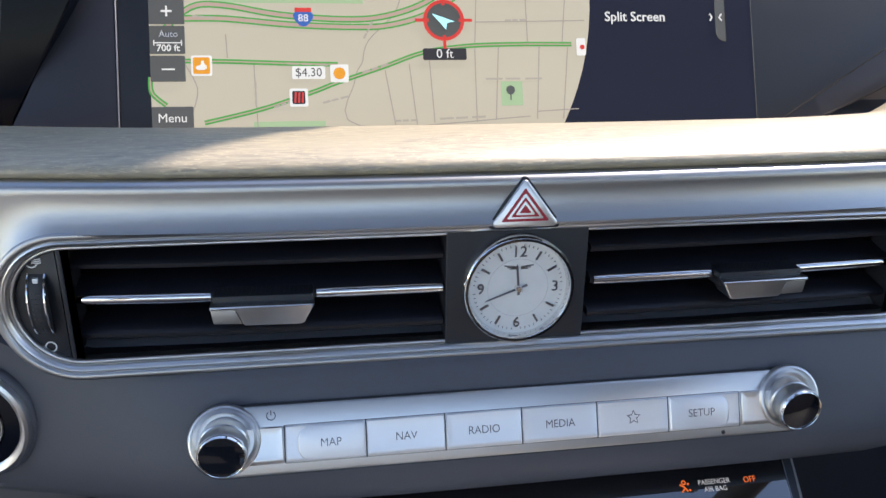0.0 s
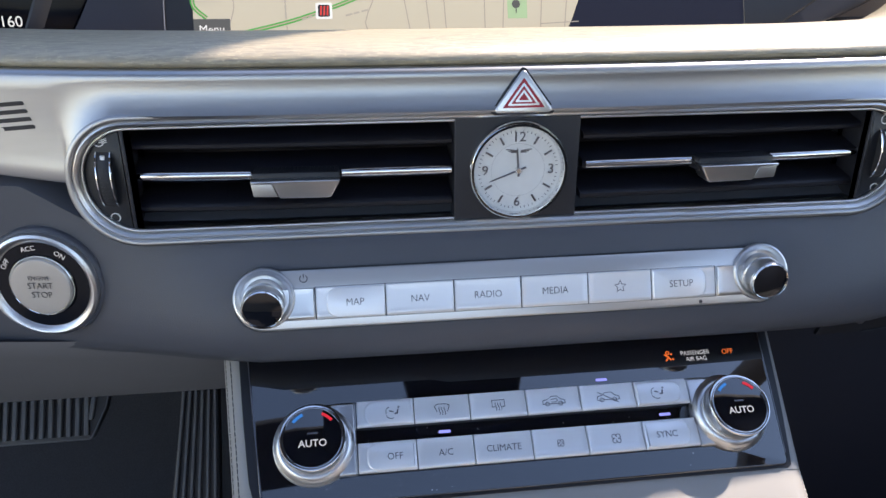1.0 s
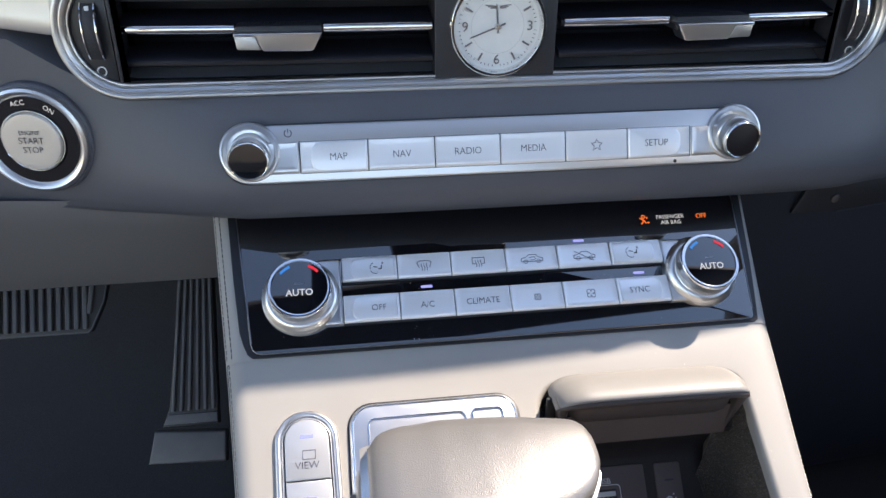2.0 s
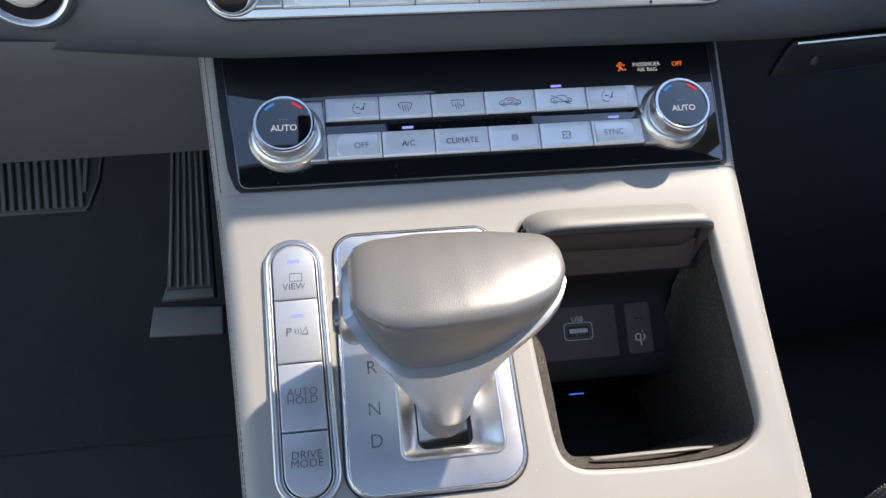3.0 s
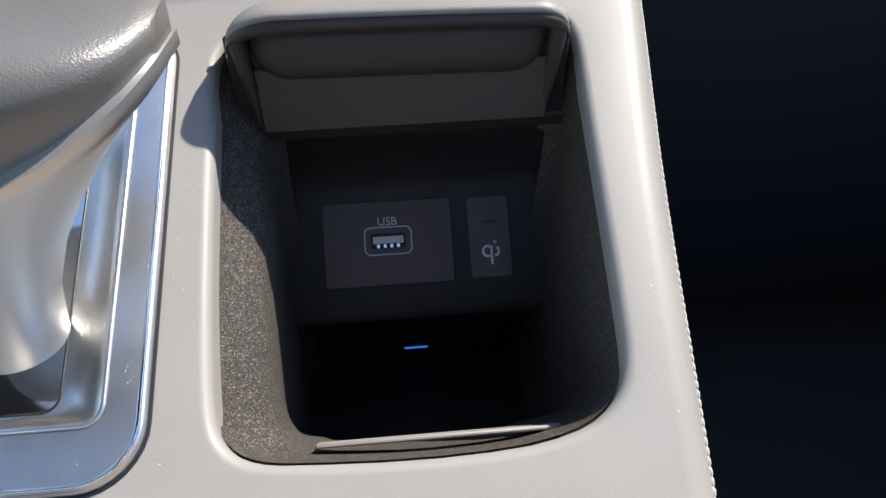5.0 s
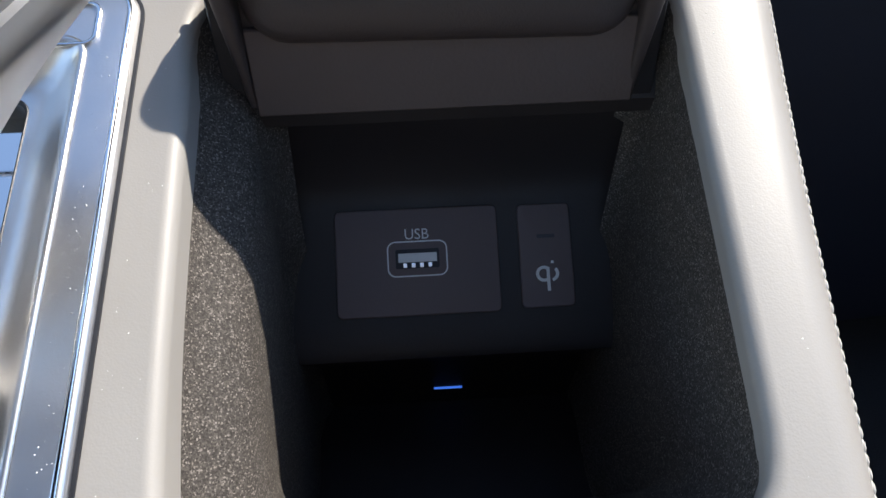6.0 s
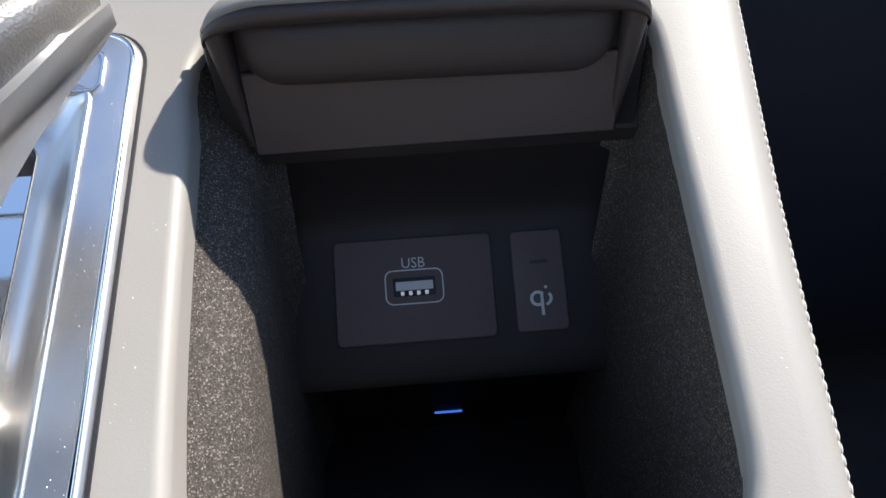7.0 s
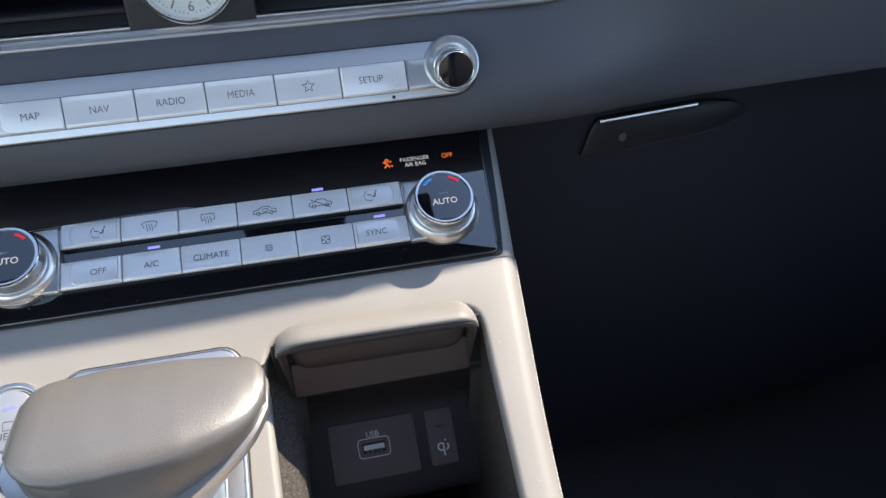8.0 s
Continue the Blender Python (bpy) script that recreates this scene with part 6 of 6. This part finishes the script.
part("display_rim", loft([[(x, y, 0.0), (x + 0.0004, y, 0.0016), (x + 0.0020, y, 0.0026), (x + 0.0050, y, 0.0022), (x + 0.0080, y, 0.0010), (x + 0.0096, y, 0.0)] for x, y in rim], False, (False, False)), WEDGE, cl, "rounded dark rim of the dial display")
lettering("160", 0.0080, cl, SWHITE, 0.0480, -0.0400, 0.0003, depth=0.00003)
lettering("140", 0.0080, cl, SWHITE, 0.0545, -0.0213, 0.0003, depth=0.00003)
o = [(-0.2260, -0.0240), (-0.1732, -0.0240), (-0.1732, 0.0900), (-0.2000, 0.0900), (-0.2020, 0.0500), (-0.2040, 0.0335), (-0.2095, 0.0140), (-0.2140, 0.0030), (-0.2205, -0.0110)]
wedge = thing("screen_side_trim", SF, "dark blue grey trim between cluster and screen", "trim")
part("shell", slab(o, -0.012, 0.0006, 0.0008), WEDGE, wedge)
part("edge_strip", box(-0.1731, -0.1727, -0.024, 0.060, -0.006, 0.0012, 0.0001, 1), SGREYP, wedge, "thin pale edge")

# ---- knee panel, glovebox, footwell ----
def sheet(rows):
    return loft(rows, False, (False, False))


rows = []
for k in range(21):
    x = -0.72 + (0.72 - 0.136) * k / 20
    d = bend(x) * 0.6
    low = 0.070 * (x + 0.136)
    rows.append([(x, -0.004 + d, 0.527), (x, 0.000 + d, 0.519), (x, 0.030 + d, 0.490 + low * 0.2), (x, 0.090 + d, 0.430 + low * 0.6), (x, 0.150 + d, 0.375 + low), (x, 0.178 + d, 0.350 + low), (x, 0.184 + d, 0.345 + low), (x, 0.192 + d, 0.350 + low), (x, 0.20 + d, 0.38), (x, 0.22 + d, 0.50)])
knee = thing("knee_panel", pose(0, 0, 0), "grey plastic knee panel under the dash", "panel")
part("panel", sheet([r[:6] for r in rows]), KNEE, knee, "grey grained panel")
part("lower_lip", sheet([r[5:] for r in rows]), KNEE, knee, "rounded lower lip")
glove = thing("glovebox", pose(0, 0, 0), "dark glovebox door with a chrome edged latch", "glovebox")
rows = []
for k in range(25):
    x = 0.142 + 0.60 * k / 24
    d = bend(x) + 0.020
    rows.append([(x, 0.030 + d, 0.540), (x, 0.032 + d, 0.500), (x, 0.030 + d, 0.470), (x, 0.022 + d, 0.380), (x, 0.022 + d, 0.300), (x, 0.030 + d, 0.200), (x, 0.040 + d, 0.150), (x, 0.10 + d, 0.135)])
part("door", sheet(rows), GLOVE, glove, "black glovebox door")


def latch_y(x, z):
    return 0.0500 + bend(x) - 0.0010


LF = [(0.2290, 0.4600), (0.2600, 0.4592), (0.2890, 0.4600), (0.3250, 0.4628), (0.3480, 0.4668), (0.3580, 0.4715), (0.3560, 0.4770), (0.3460, 0.4822), (0.3300, 0.4858), (0.3150, 0.4868), (0.2405, 0.4852), (0.2360, 0.4800)]
rings = []
for d, q in ((0.003, 1.0), (-0.002, 1.0), (-0.003, 0.97)):
    c = Vector((0.295, 0.4695))
    rings.append([(c.x + (x - c.x) * q, latch_y(x, z) + d, c.y + (z - c.y) * q) for x, z in LF])
latch = part("latch", loft(rings), BLACKP, glove, "black plastic latch")
part("latch_edge", tube([(0.2400 + 0.0094 * k, latch_y(0.240 + 0.0094 * k, 0) - 0.0040, 0.4843 + 0.00012 * k) for k in range(9)], 0.0016, 8), SILVER, latch, "bright chrome edge")
part("latch_lower_edge", tube([(0.2640 + 0.009 * k, latch_y(0.264 + 0.009 * k, 0) - 0.0034, 0.4590 + 0.0005 * k) for k in range(9)], 0.0005, 6), BLACKP, latch)
part("lock", lathe([(0.0032, 0.0), (0.0032, 0.004), (0.0020, 0.0044)], 20), DKCHROME, latch).matrix_basis = plane(0.2590, latch_y(0.259, 0) - 0.0010, 0.4700, 90)


def pedal_rib(x0, x1, y0, y1, w):
    """A rounded rib that leans from x0 at its foot to x1 at its top."""
    bm = box(-w, w, 0, 1, 0.003, 0.0075, 0.0)
    bmesh.ops.bevel(bm, geom=bm.edges[:], offset=0.0010, segments=1, affect="EDGES")
    for v in bm.verts:
        f = v.co.y
        v.co.x += x0 + (x1 - x0) * f
        v.co.y = y0 + (y1 - y0) * f
    return bm


brake = thing("brake_pedal", plane(-0.378, 0.272, 0.252, 50), "wide black ribbed rubber brake pedal", "pedal")
o = [(-0.0560, -0.0235), (0.0375, -0.0235), (0.0405, -0.0215), (0.0532, 0.0070), (0.0580, 0.0330), (-0.0590, 0.0330), (-0.0590, -0.0180)]
part("pad", slab(o, -0.008, 0.0035, 0.002), RUBBER, brake, "black rubber pad")
part("lip", tube([(-0.0560, -0.0228, 0.0020), (0.0380, -0.0228, 0.0020), (0.0405, -0.0205, 0.0020), (0.0525, 0.0070, 0.0020), (0.0572, 0.0320, 0.0020)], 0.0014, 6), PEDALMETAL, brake, "worn rubber lip")
for k in range(13):
    x = -0.0540 + 0.0082 * k
    part("rib", pedal_rib(x - (0.0045 if k == 12 else 0.0), x, -0.0195 if k < 12 else -0.005, 0.0310, 0.0024), PEDALMETAL, brake)
part("arm", box(-0.012, 0.012, -0.01, 0.16, -0.05, -0.008, 0.004), BLACKP, brake, "dark metal arm")
gas = thing("accelerator_pedal", plane(-0.245, 0.245, 0.215, 50), "tall black ribbed accelerator pedal", "pedal")
o = [(-0.0277, -0.0770), (0.0270, -0.0770), (0.0266, 0.0900), (-0.0068, 0.0900), (-0.0150, -0.0060), (-0.0205, -0.0580)]
part("pad", slab(o, -0.008, 0.004, 0.002), RUBBER, gas, "black rubber pad")
for k in range(6):
    part("rib", pedal_rib(-0.0165 + 0.0078 * k, -0.0040 + 0.0056 * k, -0.0620, 0.0880, 0.0017), PEDALMETAL, gas)
part("foot", slab([(-0.0265, -0.0745), (0.0262, -0.0745), (0.0260, -0.0650), (-0.0210, -0.0650)], 0.003, 0.0062, 0.001, 2), PEDALMETAL, gas, "smooth foot of the pedal")
part("hinge_base", slab([(-0.0440, -0.1130), (0.0320, -0.1160), (0.0330, -0.0850), (-0.0370, -0.0810)], -0.016, -0.001, 0.003), PEDALMETAL, gas, "dark hinge base")
single("footwell_slope", sheet([[(x, 0.10, 0.052), (x, 0.20, 0.055), (x, 0.36, 0.10), (x, 0.46, 0.22), (x, 0.55, 0.42), (x, 0.56, 0.55)] for x in (-0.78, -0.45, -0.14)]), CARPET, "black carpet rising at the end of the footwell", "carpet", "structure")
single("footwell_slope", sheet([[(x, 0.20, 0.052), (x, 0.36, 0.055), (x, 0.46, 0.20), (x, 0.50, 0.50)] for x in (0.14, 0.45, 0.78)]), CARPET, "black carpet rising at the end of the footwell", "carpet", "structure")

# ---- passenger seat ----
seat = thing("passenger_seat", pose(0, 0, 0), "black perforated leather passenger seat with stitched bolster", "seat")
SEATO = rrect(0.191, 0.660, -0.720, -0.158, (0.05, 0.05, 0.085, 0.090), 18)


def seat_rows(rows):
    return [[(x, y, z) for x, y in inset(SEATO, d)] for d, z in rows]


part("base", loft(seat_rows([(0.030, 0.05), (0.030, 0.17)]), True, (True, True)), BLACKP, seat, "black plastic seat base")
cushion = part("cushion", loft(seat_rows([(0.012, 0.150), (0.003, 0.200), (0.0, 0.250), (0.0012, 0.275), (0.005, 0.290), (0.011, 0.2985), (0.018, 0.3020), (0.0225, 0.3018), (0.0235, 0.3000)]), True, (True, False)), SEATLEATHER, seat, "black perforated leather band", smooth=60)
part("panel", loft(seat_rows([(0.0230, 0.2990), (0.0238, 0.3022), (0.0260, 0.3045), (0.0310, 0.3062), (0.0420, 0.3070), (0.0500, 0.3072)]), True, (False, True)), SEATPANEL, cushion, "smooth black leather panel", smooth=60)


def dots():
    """Fine holes in rows along the leather band."""
    bm = bmesh.new()
    for row, (d, z) in enumerate(((0.0035, 0.2855), (0.0062, 0.2925), (0.0090, 0.2965), (0.0120, 0.2993), (0.0150, 0.3008), (0.0180, 0.3021))):
        o = inset(SEATO, d)
        gone, k = 0.0015 * (row % 2), 0
        for a, b in zip(o, o[1:]):
            a, b = Vector(a), Vector(b)
            step = (b - a).length
            while step > 0 and gone < step:
                p = a.lerp(b, gone / step)
                if p.y > -0.32 and p.x < 0.40:
                    w = 0.00055
                    vs = [bm.verts.new((p.x + w * math.cos(q), p.y + w * math.sin(q), z + 0.0003)) for q in (0, 1.57, 3.14, 4.71)]
                    top = bm.verts.new((p.x, p.y, z + 0.0006))
                    for i in range(4):
                        bm.faces.new((vs[i], vs[(i + 1) % 4], top))
                gone += 0.0032
            gone -= step
    return bm


# Backrest and headrest stay out of view; added to block light from the dash.
rows = []
for y, z, w, d in ((-0.640, 0.26, 0.40, 0.16), (-0.660, 0.34, 0.46, 0.17), (-0.700, 0.50, 0.47, 0.15), (-0.745, 0.68, 0.45, 0.13), (-0.780, 0.82, 0.36, 0.11), (-0.790, 0.86, 0.28, 0.08)):
    rows.append([(0.425 + a, y + b, z) for a, b in rrect(-w / 2, w / 2, -d / 2, d / 2, d * 0.4, 6)])
part("backrest", loft(rows), SEATPANEL, seat, "unseen black backrest added to darken the dash")
rows = []
for z, w, d in ((0.885, 0.18, 0.06), (0.900, 0.24, 0.09), (0.960, 0.25, 0.10), (1.010, 0.22, 0.08), (1.025, 0.16, 0.05)):
    rows.append([(0.425 + a, -0.800 + b, z) for a, b in rrect(-w / 2, w / 2, -d / 2, d / 2, d * 0.4, 6)])
headrest = part("headrest", loft(rows), SEATPANEL, seat, "unseen black headrest added with the backrest")
for q in (-0.05, 0.05):
    part("post", tube([(0.425 + q, -0.790, 0.84), (0.425 + q, -0.800, 0.90)], 0.006, 8), CHROME, headrest)
part("perforation", dots(), GREYP, cushion, "rows of pale pinholes", kind="stuff")
o = inset(SEATO, 0.0215)
near = [(x, y, 0.3019) for x, y in o if y > -0.35 and x < 0.45]
part("stitching", stitches(near, 0.0040, 0.00045), THREAD, cushion, "pale seat stitching", kind="stuff")
